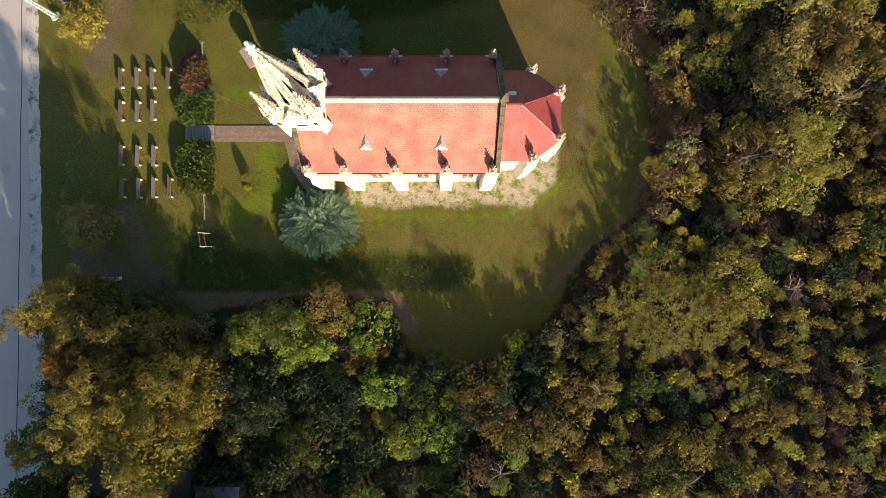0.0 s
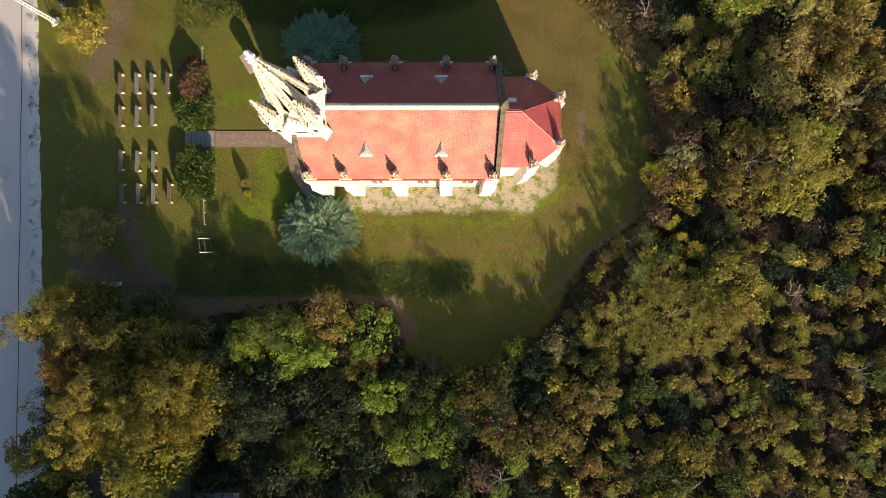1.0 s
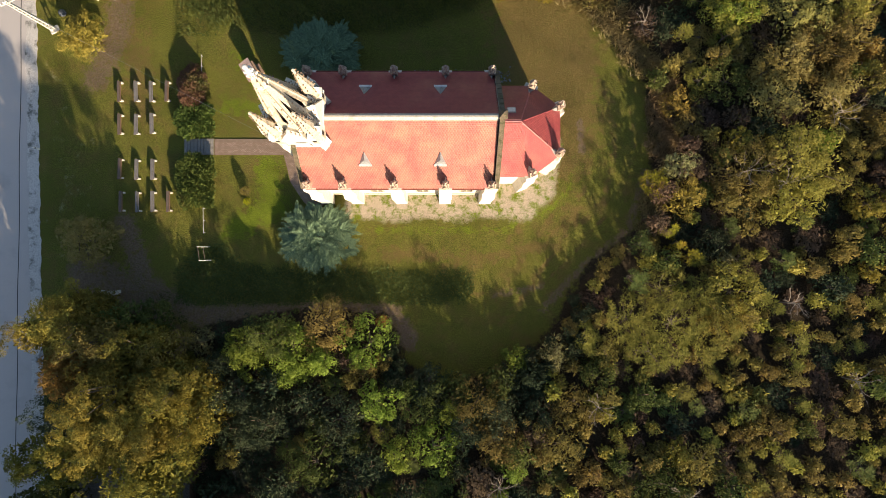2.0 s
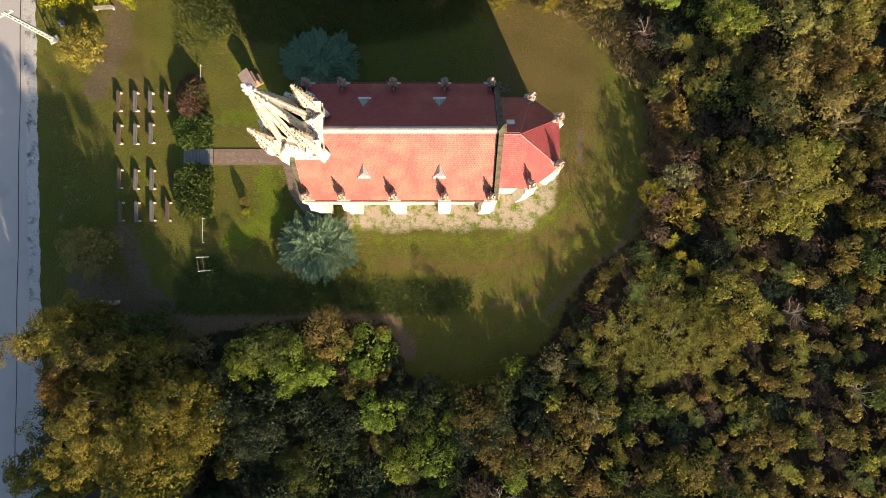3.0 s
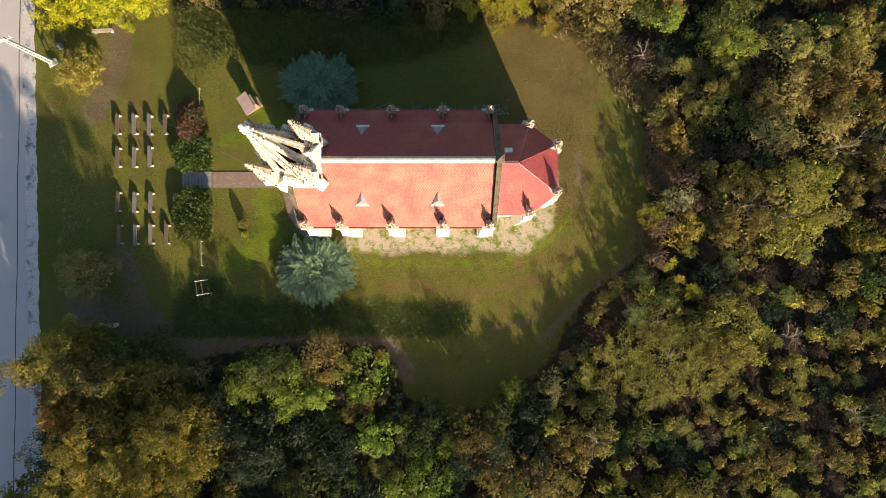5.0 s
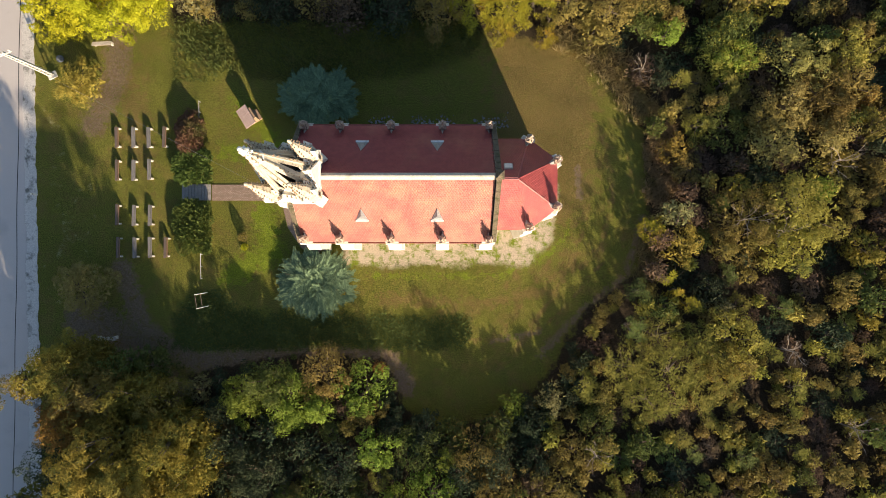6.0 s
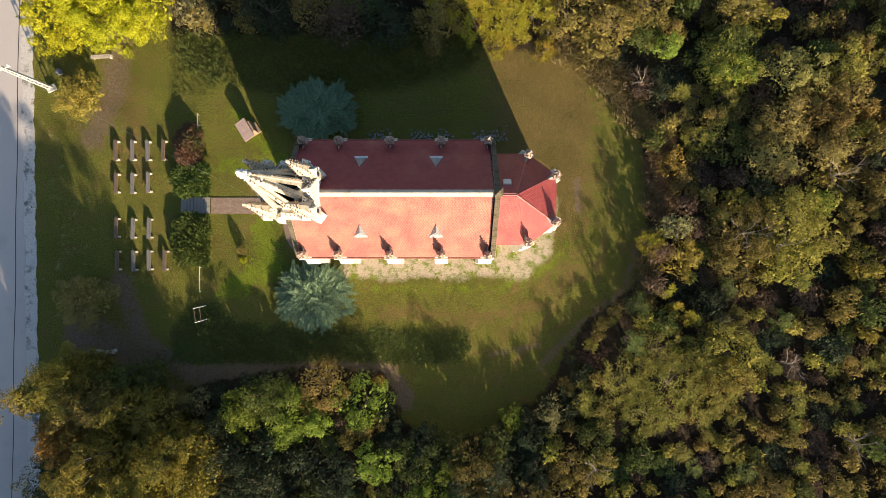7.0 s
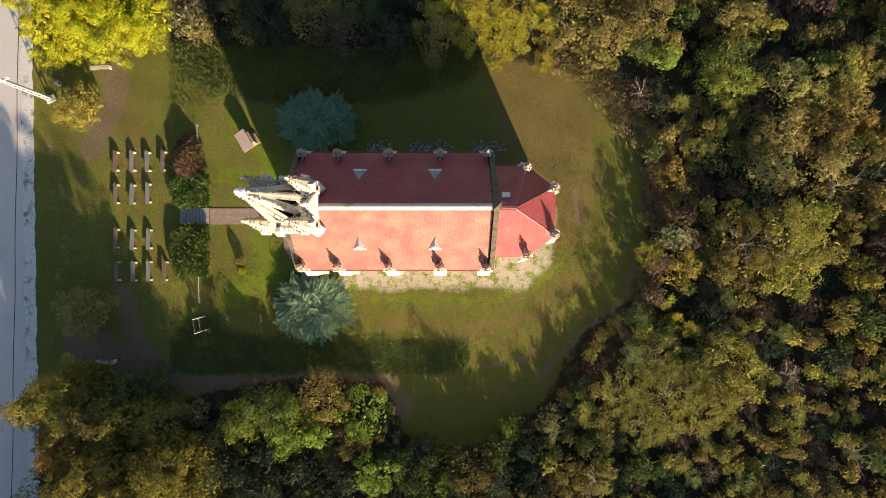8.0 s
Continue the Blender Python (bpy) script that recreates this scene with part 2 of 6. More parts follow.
LEAF = {
    "bright": foliage("leaf_bright", (0.120, 0.180, 0.026), (0.310, 0.380, 0.070), (0.330, 0.310, 0.060), 0.84),
    "sumac": foliage("leaf_sumac", (0.200, 0.190, 0.020), (0.440, 0.380, 0.042), (0.480, 0.280, 0.050), 0.78),
    "green": foliage("leaf_green", (0.070, 0.092, 0.026), (0.150, 0.180, 0.050), (0.210, 0.185, 0.055), 0.80),
    "dark": foliage("leaf_dark", (0.031, 0.046, 0.026), (0.068, 0.092, 0.048), (0.090, 0.080, 0.046), 0.78),
    "frond": foliage("leaf_frond", (0.120, 0.122, 0.026), (0.300, 0.280, 0.058), (0.25, 0.19, 0.05), 0.80),
    "lime": foliage("leaf_lime", (0.195, 0.195, 0.044), (0.450, 0.415, 0.092), (0.40, 0.31, 0.08), 0.82, vary=0.15),
    "hay": foliage("leaf_hay", (0.215, 0.196, 0.066), (0.480, 0.430, 0.145), (0.41, 0.31, 0.12), 0.82, vary=0.15),
    "olive": foliage("leaf_olive", (0.135, 0.114, 0.036), (0.320, 0.262, 0.078), (0.290, 0.190, 0.070), 0.82),
    "ochre": foliage("leaf_ochre", (0.138, 0.124, 0.026), (0.380, 0.305, 0.058), (0.115, 0.140, 0.040), 0.70),
    "gold": foliage("leaf_gold", (0.22, 0.175, 0.034), (0.42, 0.330, 0.080), (0.33, 0.22, 0.05), 0.84, vary=0.05),
    "yellow": foliage("leaf_yellow", (0.300, 0.310, 0.016), (0.500, 0.470, 0.030), (0.34, 0.37, 0.03), 0.8),
    "rust": foliage("leaf_rust", (0.176, 0.101, 0.027), (0.378, 0.223, 0.061), (0.162, 0.135, 0.041), 0.75),
    "brown": foliage("leaf_brown", (0.085, 0.060, 0.042), (0.190, 0.130, 0.090), (0.16, 0.115, 0.06), 0.75),
    "pale": foliage("leaf_pale", (0.149, 0.149, 0.061), (0.324, 0.297, 0.142), None),
    "juniper": foliage("leaf_juniper", (0.030, 0.076, 0.052), (0.250, 0.365, 0.205), (0.27, 0.33, 0.11), 0.84, vary=0.05, glow=0.1),
    "hedge": foliage("leaf_hedge", (0.060, 0.098, 0.026), (0.210, 0.265, 0.065), (0.220, 0.180, 0.060), 0.8, vary=0.1),
    "purple": foliage("leaf_purple", (0.100, 0.052, 0.040), (0.310, 0.160, 0.110), (0.095, 0.115, 0.040), 0.70, vary=0.1),
    "grass": foliage("tall_grass", (0.066, 0.096, 0.028), (0.160, 0.195, 0.058), (0.25, 0.225, 0.080), 0.86, vary=0.05),
    "lawn": foliage("lawn_blade", (0.064, 0.082, 0.016), (0.270, 0.275, 0.056), (0.36, 0.27, 0.10), 0.76, vary=0.05),
    "straw": foliage("dry_reed", (0.21, 0.155, 0.075), (0.46, 0.36, 0.19), (0.20, 0.18, 0.06), 0.75, vary=0.05),
}

# ---- building helpers ----
WORLD = {}


def thing(name, at, label, category, group="", kind=""):
    """An Empty at the base of a thing; at: its pose."""
    ob = new(name)
    ob.empty_display_size = 0.2
    ob.matrix_basis = at if isinstance(at, Matrix) else Matrix.Translation(at)
    WORLD[ob] = ob.matrix_basis.copy()
    return tagged(ob, label, category, group, kind)


def mesh_of(name, bm, material):
    if isinstance(bm, bpy.types.Mesh):
        return bm
    me = bpy.data.meshes.new(name)
    if isinstance(bm, tuple):
        me.from_pydata(bm[0], [], bm[1])
    else:
        bmesh.ops.recalc_face_normals(bm, faces=bm.faces[:])
        bm.to_mesh(me)
        bm.free()
    me.materials.append(material)
    return me


def part(name, bm, material, parent=None, label="", at=None, kind=""):
    """One mesh object; at: its world pose (None: the mesh is in world metres)."""
    ob = new(name, mesh_of(name, bm, material))
    ob.matrix_basis = at if at is not None else Matrix()
    WORLD[ob] = ob.matrix_basis.copy()
    if parent:
        ob.parent = parent
        ob.matrix_parent_inverse = WORLD[parent].inverted()
    return tagged(ob, label, "", "", kind)


def box(bm, x0, x1, y0, y1, z0, z1, m=None, bevel=0.0):
    g = bmesh.ops.create_cube(bm, size=1, matrix=Matrix.LocRotScale(((x0 + x1) / 2, (y0 + y1) / 2, (z0 + z1) / 2), None, (x1 - x0, y1 - y0, z1 - z0)))
    vs = g["verts"]
    if bevel:
        es = {e for v in vs for e in v.link_edges}
        r = bmesh.ops.bevel(bm, geom=list(es), offset=bevel, segments=1, affect="EDGES")
        vs = list({v for f in r["faces"] for v in f.verts} | {v for v in vs if v.is_valid})
    if m is not None:
        bmesh.ops.transform(bm, matrix=m, verts=vs)
    return vs


def boxes(*dims, bevel=0.0):
    bm = bmesh.new()
    for d in dims:
        box(bm, *d, bevel=bevel)
    return bm


def prism(bm, poly, z0, z1, axis="z"):
    """A polygon pulled out along an axis."""
    def at(p, h):
        return {"z": (p[0], p[1], h), "x": (h, p[0], p[1]), "y": (p[0], h, p[1])}[axis]
    a = [bm.verts.new(at(p, z0)) for p in poly]
    b = [bm.verts.new(at(p, z1)) for p in poly]
    n = len(poly)
    bm.faces.new(a)
    bm.faces.new(b[::-1])
    for i in range(n):
        bm.faces.new((a[i], a[(i + 1) % n], b[(i + 1) % n], b[i]))
    return a + b


def tapered(bm, sides, rings, turn=0.0, centre=(0, 0)):
    """A solid of rings (radius, z) with so many sides; radius 0 closes in a point."""
    prev = None
    for r, z in rings:
        if r < 1e-4:
            ring = [bm.verts.new((centre[0], centre[1], z))]
        else:
            ring = [bm.verts.new((centre[0] + r * math.cos(turn + i * math.tau / sides), centre[1] + r * math.sin(turn + i * math.tau / sides), z)) for i in range(sides)]
        if prev is None:
            if len(ring) > 1:
                bm.faces.new(ring[::-1])
        else:
            for i in range(sides):
                j = (i + 1) % sides
                q = [prev[i % len(prev)], prev[j % len(prev)], ring[j % len(ring)], ring[i % len(ring)]]
                q = [v for k, v in enumerate(q) if v not in q[:k]]
                if len(q) > 2:
                    bm.faces.new(q)
        prev = ring
    if len(prev) > 1:
        bm.faces.new(prev)


def tube(bm, pts, radii, sides=6):
    """A round limb along points."""
    prev = None
    for i, p in enumerate(pts):
        p = Vector(p)
        d = (Vector(pts[min(i + 1, len(pts) - 1)]) - Vector(pts[max(i - 1, 0)])).normalized()
        u = d.orthogonal().normalized()
        v = d.cross(u)
        ring = [bm.verts.new(p + radii[i] * (u * math.cos(k * math.tau / sides) + v * math.sin(k * math.tau / sides))) for k in range(sides)]
        if prev:
            # matching corners, so that the limb does not twist
            off = min(range(sides), key=lambda o: (ring[o].co - prev[0].co).length)
            ring = ring[off:] + ring[:off]
            for k in range(sides):
                bm.faces.new((prev[k], prev[(k + 1) % sides], ring[(k + 1) % sides], ring[k]))
        else:
            bm.faces.new(ring[::-1])
        prev = ring
    bm.faces.new(prev)


def blades(base, way, side, length, width, fold=0.25):
    """Many leaves at once: base points, directions and side vectors, all (n, 3) arrays; each leaf a folded rhombus."""
    n = len(base)
    length = np.broadcast_to(np.asarray(length, float), (n,))[:, None]
    width = np.broadcast_to(np.asarray(width, float), (n,))[:, None]
    up = np.cross(way, side)
    mid = base + way * length * 0.45
    v = np.stack((base, mid + side * width / 2 + up * width * fold, base + way * length, mid - side * width / 2 + up * width * fold), 1).reshape(-1, 3)
    i = np.arange(n)[:, None] * 4
    f = np.concatenate((i + (0, 1, 2), i + (0, 2, 3)), 0)
    return v, f


def unit(a):
    return a / np.maximum(np.linalg.norm(a, axis=1, keepdims=True), 1e-9)


def leaf_mesh(name, chunks, material):
    """One mesh from several (verts, faces) pieces."""
    vs, fs, k = [], [], 0
    for v, f in chunks:
        vs.append(v)
        fs.append(f + k)
        k += len(v)
    v, f = np.concatenate(vs), np.concatenate(fs)
    me = bpy.data.meshes.new(name)
    me.vertices.add(len(v))
    me.vertices.foreach_set("co", v.astype(np.float32).ravel())
    me.loops.add(f.size)
    me.loops.foreach_set("vertex_index", f.astype(np.int32).ravel())
    me.polygons.add(len(f))
    me.polygons.foreach_set("loop_start", np.arange(0, f.size, 3, dtype=np.int32))
    me.update(calc_edges=True)
    me.materials.append(material)
    return me

# ---- ground, one sheet to the horizon ----
LAWN = [(13.2, 22.6), (15.5, 19.3), (18.2, 15.8), (18.8, 9.7), (17.4, 3.1), (13.5, 0.4), (10.9, -3.6), (8.9, -7.0), (4.9, -9.4), (0.4, -11.2),
        (-3.4, -8.8), (-4.6, -4.6), (-11.3, -4.0), (-19.5, -5.2), (-22.4, -6.0), (-22.4, -45.0), (-70.0, -45.0), (-70.0, 60.0), (-24.5, 60.0),
        (-24.0, 25.6), (2.4, 25.6), (4.9, 24.2), (11.0, 24.0)]


def outside(px, py, poly):
    """Signed distance to a polygon, for arrays: positive outside."""
    inside = np.zeros(px.shape, bool)
    best = np.full(px.shape, 1e9)
    for (x0, y0), (x1, y1) in zip(poly, poly[1:] + poly[:1]):
        cross = ((y0 > py) != (y1 > py)) & (px < (x1 - x0) * (py - y0) / ((y1 - y0) or 1e-9) + x0)
        inside ^= cross
        dx, dy = x1 - x0, y1 - y0
        k = np.clip(((px - x0) * dx + (py - y0) * dy) / (dx * dx + dy * dy), 0, 1)
        best = np.minimum(best, np.hypot(px - x0 - k * dx, py - y0 - k * dy))
    return np.where(inside, -best, best)


def soft(d, width):
    return np.clip(0.5 - d / width, 0, 1)


def strip(px, py, pts, half, width):
    """1 along a trodden line, fading at its sides."""
    best = np.full(px.shape, 1e9)
    for (x0, y0), (x1, y1) in zip(pts, pts[1:]):
        dx, dy = x1 - x0, y1 - y0
        k = np.clip(((px - x0) * dx + (py - y0) * dy) / (dx * dx + dy * dy), 0, 1)
        best = np.minimum(best, np.hypot(px - x0 - k * dx, py - y0 - k * dy))
    return soft(best - half, width)


def relief(x, y):
    """Height of the ground: almost flat, small humps, a slight mound under the church."""
    return 0.05 * np.sin(0.31 * x + 1.3) * np.cos(0.27 * y) + 0.03 * np.sin(0.9 * x - 0.6 * y) + 0.02 * np.sin(1.7 * y + 0.8 * x)


def build_ground():
    far = np.array([15.0, 35, 80, 180, 400, 900, 2000])
    xs = np.concatenate((-48 - far[::-1], np.arange(-48, 48.01, 0.45), 48 + far))
    ys = np.concatenate((-32 - far[::-1], np.arange(-32, 42.01, 0.45), 42 + far))
    gx, gy = np.meshgrid(xs, ys)
    near = np.clip(1 - (np.maximum(np.abs(gx) - 48, 0) + np.maximum(np.abs(gy - 5) - 37, 0)) / 30, 0, 1)
    flat = np.clip((outside(gx, gy, [(-12, 5), (10, 5), (10, 15.5), (-12, 15.5)]) - 0.5) / 2, 0, 1) * np.clip((np.abs(gx + 39) - 3.6) / 1.5, 0, 1)
    path_flat = np.clip((outside(gx, gy, [(-23.3, 9.5), (-10, 9.5), (-10, 11.3), (-23.3, 11.3)]) - 0.2) / 1.5, 0, 1)
    gz = relief(gx, gy) * near * flat * path_flat
    me = bpy.data.meshes.new("ground")
    nx, ny = len(xs), len(ys)
    idx = np.arange(nx * ny).reshape(ny, nx)
    quads = np.stack((idx[:-1, :-1], idx[:-1, 1:], idx[1:, 1:], idx[1:, :-1]), -1).reshape(-1, 4)
    me.from_pydata(np.stack((gx, gy, gz), -1).reshape(-1, 3).tolist(), [], quads.tolist())
    wobble = 0.5 * np.sin(1.1 * gx) * np.sin(1.3 * gy + 0.7)
    layers = {
        "forest": np.clip(0.5 + outside(gx, gy, LAWN) / 2.0, 0, 1),
        "gravel": soft(outside(gx, gy, [(-8.6, 3.7), (7.9, 3.9), (10.0, 6.2), (10.6, 8.6), (10.3, 12.6), (8.3, 15.4), (-9.0, 16.0)]) + 0.5 * wobble, 1.6)
        * np.clip((14.2 - gy) / 2 + 0.62, 0, 1),
        "soil": np.maximum.reduce((
            strip(gx, gy, [(-28.6, 25.0), (-29.2, 20.5), (-31.0, 16.5)], 1.1, 3.4),
            strip(gx, gy, [(-31.5, -1.0), (-27.5, -4.0), (-25.0, -7.5), (-26.0, -24.0)], 2.0, 3.0),
            strip(gx, gy, [(-28.5, 3.5), (-26.5, -2.0), (-22.0, -4.8), (-10.0, -4.4), (-4.5, -4.6), (-3.0, -7.0)], 0.9, 2.0),
            strip(gx, gy, [(9.0, -4.2), (12.8, -0.2), (16.6, 2.8), (18.2, 8.0)], 0.35, 1.6) * 0.9,
            strip(gx, gy, [(12.3, 12.6), (12.5, 9.8)], 0.3, 0.8),
            strip(gx, gy, [(4.6, -3.0), (7.0, -2.5), (9.0, -2.1)], 0.3, 1.2) * 0.8)),
        # skylight on the shaded west lawn, put into the turf as pale streaks
        "worn": soft(outside(gx, gy, [(-36.5, -2.0), (-29.5, 1.0), (-29.8, 8.0), (-31.0, 15.0), (-34.0, 19.0), (-36.5, 19.0)]), 3.0) * 0.28,
        "fresh": np.maximum.reduce((
            strip(gx, gy, [(-6.5, 2.9), (5.5, 2.9), (9.5, 4.6), (11.6, 7.0)], 0.3, 1.3) * 0.85,
            strip(gx, gy, [(-18.5, 3.0), (-15.0, 5.0), (-15.8, 8.5)], 1.2, 3.0) * 0.9,
            strip(gx, gy, [(-19.0, 14.0), (-14.0, 14.0), (-18.0, 18.0)], 1.0, 3.0) * 0.8)),
        "dry": np.maximum.reduce((
            strip(gx, gy, [(6.0, 22.5), (14.0, 19.0), (17.0, 13.0), (16.2, 5.5), (11.5, 0.5), (5.5, -2.6), (-2.0, -4.3)], 0.4, 2.2) * 0.45,
            strip(gx, gy, [(2.5, -2.9), (8.0, -2.5), (11.5, 0.2), (14.6, 4.2)], 0.12, 0.7) * 0.9,
            strip(gx, gy, [(-3.0, -5.7), (3.5, -5.2), (7.5, -3.6)], 0.05, 0.6) * 0.8,
            strip(gx, gy, [(-5.0, 0.9), (4.0, 0.3), (9.0, 1.6), (12.4, 5.0)], 0.9, 2.6) * 0.72,
            (0.5 + 0.5 * np.sin(outside(gx, gy, LAWN) * math.tau / 1.9)) * np.clip((gx - 2) / 4, 0, 1) * np.clip(-outside(gx, gy, LAWN) / 2, 0, 1) * 0.55,
            np.clip((gx - 1) / 7, 0, 1) * np.clip((17.0 - gx) / 6, 0, 1) * np.clip((gy - 3) / 8, 0, 1) * 0.95,
            strip(gx, gy, [(-26.5, 12.0), (-25.0, 6.0)], 1.5, 5.0) * 0.5,
            strip(gx, gy, [(-19.0, 18.0), (-15.5, 12.8)], 1.0, 4.0) * 0.55,
            strip(gx, gy, [(-28.0, 21.0), (-27.0, 14.0)], 2.0, 5.0) * 0.7)),
    }
    for key, values in layers.items():
        a = me.attributes.new(key, "FLOAT", "POINT")
        a.data.foreach_set("value", values.astype(np.float32).ravel())
    me.materials.append(TURF)
    for p in me.polygons:
        p.use_smooth = True
    tagged(new("ground", me), "mown autumn lawn with dry patches and woodland soil", "ground", kind="structure")


build_ground()


def slab(name, rows, z0, z1, material, label, category, parent=None):
    """A flat sheet with thickness between two edges: rows of (x left, x right, y)."""
    bm = bmesh.new()
    top = [(bm.verts.new((a, y, z1)), bm.verts.new((b, y, z1))) for a, b, y in rows]
    low = [(bm.verts.new((a, y, z0)), bm.verts.new((b, y, z0))) for a, b, y in rows]
    for (a, b), (c, d), (e, f), (g, h) in zip(top, top[1:], low, low[1:]):
        bm.faces.new((a, b, d, c))
        bm.faces.new((a, c, g, e))
        bm.faces.new((b, f, h, d))
    ob = part(name, bm, material, parent, label, kind="structure")
    ob["category"] = category
    return ob


def road_edge(y):
    return -36.05 - 0.018 * (y - 6) + 0.05 * math.sin(1.3 * y) + 0.04 * math.sin(3.7 * y + 1) + 0.04 * math.sin(7.3 * y)


ys = [-60 + 0.4 * i for i in range(320)]
slab("road", [(-44.5, road_edge(y) - 1.05 - 0.05 * math.sin(0.8 * y), y) for y in ys], -0.1, 0.045, ASPHALT, "grey worn asphalt village road", "road")
slab("road_verge", [(road_edge(y) - 1.25 - 0.05 * math.sin(0.8 * y), road_edge(y), y) for y in ys], -0.1, 0.035, VERGE, "crumbling pale concrete strip along the road", "road edge")
slab("tar_seam", [(-37.95 + 0.012 * y + 0.04 * math.sin(0.5 * y) - 0.035, -37.95 + 0.012 * y + 0.04 * math.sin(0.5 * y) + 0.035, y) for y in ys], 0.03, 0.05, CRACK, "dark tar seam running along the road", "road seam")


bm = bmesh.new()
prism(bm, [(-35.9, -14.5), (-33.0, -13.2), (-29.5, -15.0), (-26.5, -13.4), (-24.0, -15.5), (-22.6, -14.0), (-22.5, -45.0), (-35.9, -45.0)], -0.1, 0.03)
tagged(new("yard", mesh_of("yard", bm, surface("yard_gravel", (0.14, 0.13, 0.125), (0.30, 0.285, 0.27), (0.11, 0.095, 0.08), big=0.8, small=8, rough=0.95, bump=0.5))),
       "grey gravel yard behind the roadside trees", "yard", kind="structure")


def paver_material():
    m, nt, bsdf = shader("brick_pavers")
    g = nt.nodes.new("ShaderNodeNewGeometry")
    b = nt.nodes.new("ShaderNodeTexBrick")
    b.inputs["Color1"].default_value, b.inputs["Color2"].default_value = (0.25, 0.165, 0.125, 1), (0.38, 0.28, 0.225, 1)
    b.inputs["Mortar"].default_value = (0.17, 0.125, 0.095, 1)
    b.inputs["Scale"].default_value, b.inputs["Mortar Size"].default_value = 1.0, 0.016
    b.inputs["Brick Width"].default_value, b.inputs["Row Height"].default_value = 0.21, 0.105
    nt.links.new(g.outputs["Position"], b.inputs["Vector"])
    col = mixed(nt, "MIX", noisy(nt, 2.6, 8, 0.42, 0.7, 0.75), b.outputs[0], (0.19, 0.135, 0.095))
    nt.links.new(col, bsdf.inputs["Base Color"])
    bsdf.inputs["Roughness"].default_value = 0.9
    bumped(nt, bsdf, b.outputs[0], 0.5, 0.02)
    return m


PAVERS = paver_material()
path = new("footpath", mesh_of("footpath", boxes((-20.4, -14.3, 9.62, 11.05, -0.1, 0.05), (-14.3, -11.9, 9.66, 11.05, -0.1, 0.046)), PAVERS))
tagged(path, "reddish-brown block-paved footpath leading to the church tower", "footpath", kind="structure")
bm = bmesh.new()
prism(bm, [(-14.2, 9.65), (-11.9, 9.65), (-11.5, 7.0), (-10.6, 5.2), (-11.2, 4.5), (-12.4, 5.4), (-13.6, 7.2)], -0.1, 0.04)
tagged(new("forecourt", mesh_of("forecourt", bm, PAVERS)), "worn brick paving bending along the church front", "footpath", kind="structure")
SLABSTONE = surface("grey_slab", (0.20, 0.19, 0.185), (0.30, 0.285, 0.275), (0.15, 0.13, 0.11), big=2, small=9, rough=0.85, bump=0.3)
steps = thing("path_steps", (-21.8, 10.35, 0), "low grey concrete slab steps at the start of the path", "steps")
for i in range(9):
    part("step_slab", boxes((-0.135, 0.135, -0.72, 0.72, -0.05, 0.06 + 0.012 * (i % 2)), bevel=0.008), SLABSTONE, steps, at=Matrix.Translation((-22.95 + 0.29 * i, 10.36, 0)))

# ---- the church ----
AX = 10.28                      # the ridge runs along x at this y
EAVE, RIDGE_Z, HALF = 7.75, 12.45, 4.45
SLOPE = (RIDGE_Z - EAVE) / HALF
WEST, EAST = -10.45, 3.85       # tiled part of the nave
church = thing("church", (-3.2, AX, 0), "white Gothic Revival church with red tiled roof and crocketed spire", "church")


def lancet(x, sill, head, w):
    """Outline of a pointed window in the (x, z) plane."""
    pts = [(x - w / 2, sill), (x + w / 2, sill), (x + w / 2, head - w)]
    pts += [(x + w / 2 - w * (1 - math.cos(a)), head - w + w * math.sin(a)) for a in (0.35, 0.7)]
    pts += [(x, head - 0.08)]
    pts += [(x - w / 2 + w * (1 - math.cos(a)), head - w + w * math.sin(a)) for a in (0.7, 0.35)]
    return pts + [(x - w / 2, head - w)]


def window(x, y, face, parent, turn=0.0):
    """A lancet window in a wall: stone surround and leaded panes set back in the reveal."""
    m = Matrix.Translation((x, y, 0)) @ Matrix.Rotation(turn, 4, "Z")
    bm = bmesh.new()
    out, inn = lancet(0, 2.1, 6.1, 1.15), lancet(0, 2.25, 5.9, 0.9)
    for k in range(len(out)):
        a, b, c, d = out[k], out[(k + 1) % len(out)], inn[(k + 1) % len(inn)], inn[k]
        va = [[bm.verts.new((p[0], h, p[1])) for p in (a, b, c, d)] for h in (-0.04, 0.16)]
        bm.faces.new(va[0])
        bm.faces.new(va[1][::-1])
        for i in range(4):
            bm.faces.new((va[0][i], va[0][(i + 1) % 4], va[1][(i + 1) % 4], va[1][i]))
    w = part("window", bm, STONE, parent, "pointed stone window surround", at=m)
    bm = bmesh.new()
    prism(bm, lancet(0, 2.2, 5.95, 0.94), 0.12, 0.15, "y")
    part("pane", bm, GLASS, w, "dark leaded glass", at=m)
    part("mullion", boxes((-0.05, 0.05, 0.03, 0.13, 2.2, 5.7)), STONE, w, at=m)


def wall_with_gaps(x0, x1, y0, y1, top, gaps, width):
    """A wall along x with window openings that go through it."""
    bm = bmesh.new()
    xs = [x0]
    for g in gaps:
        xs += [g - width / 2, g + width / 2]
    xs.append(x1)
    for a, b in zip(xs[::2], xs[1::2]):
        box(bm, a, b, y0, y1, -0.2, top)
    for g in gaps:
        box(bm, g - width / 2, g + width / 2, y0, y1, -0.2, 2.12)
        box(bm, g - width / 2, g + width / 2, y0, y1, 5.2, top)
    return bm


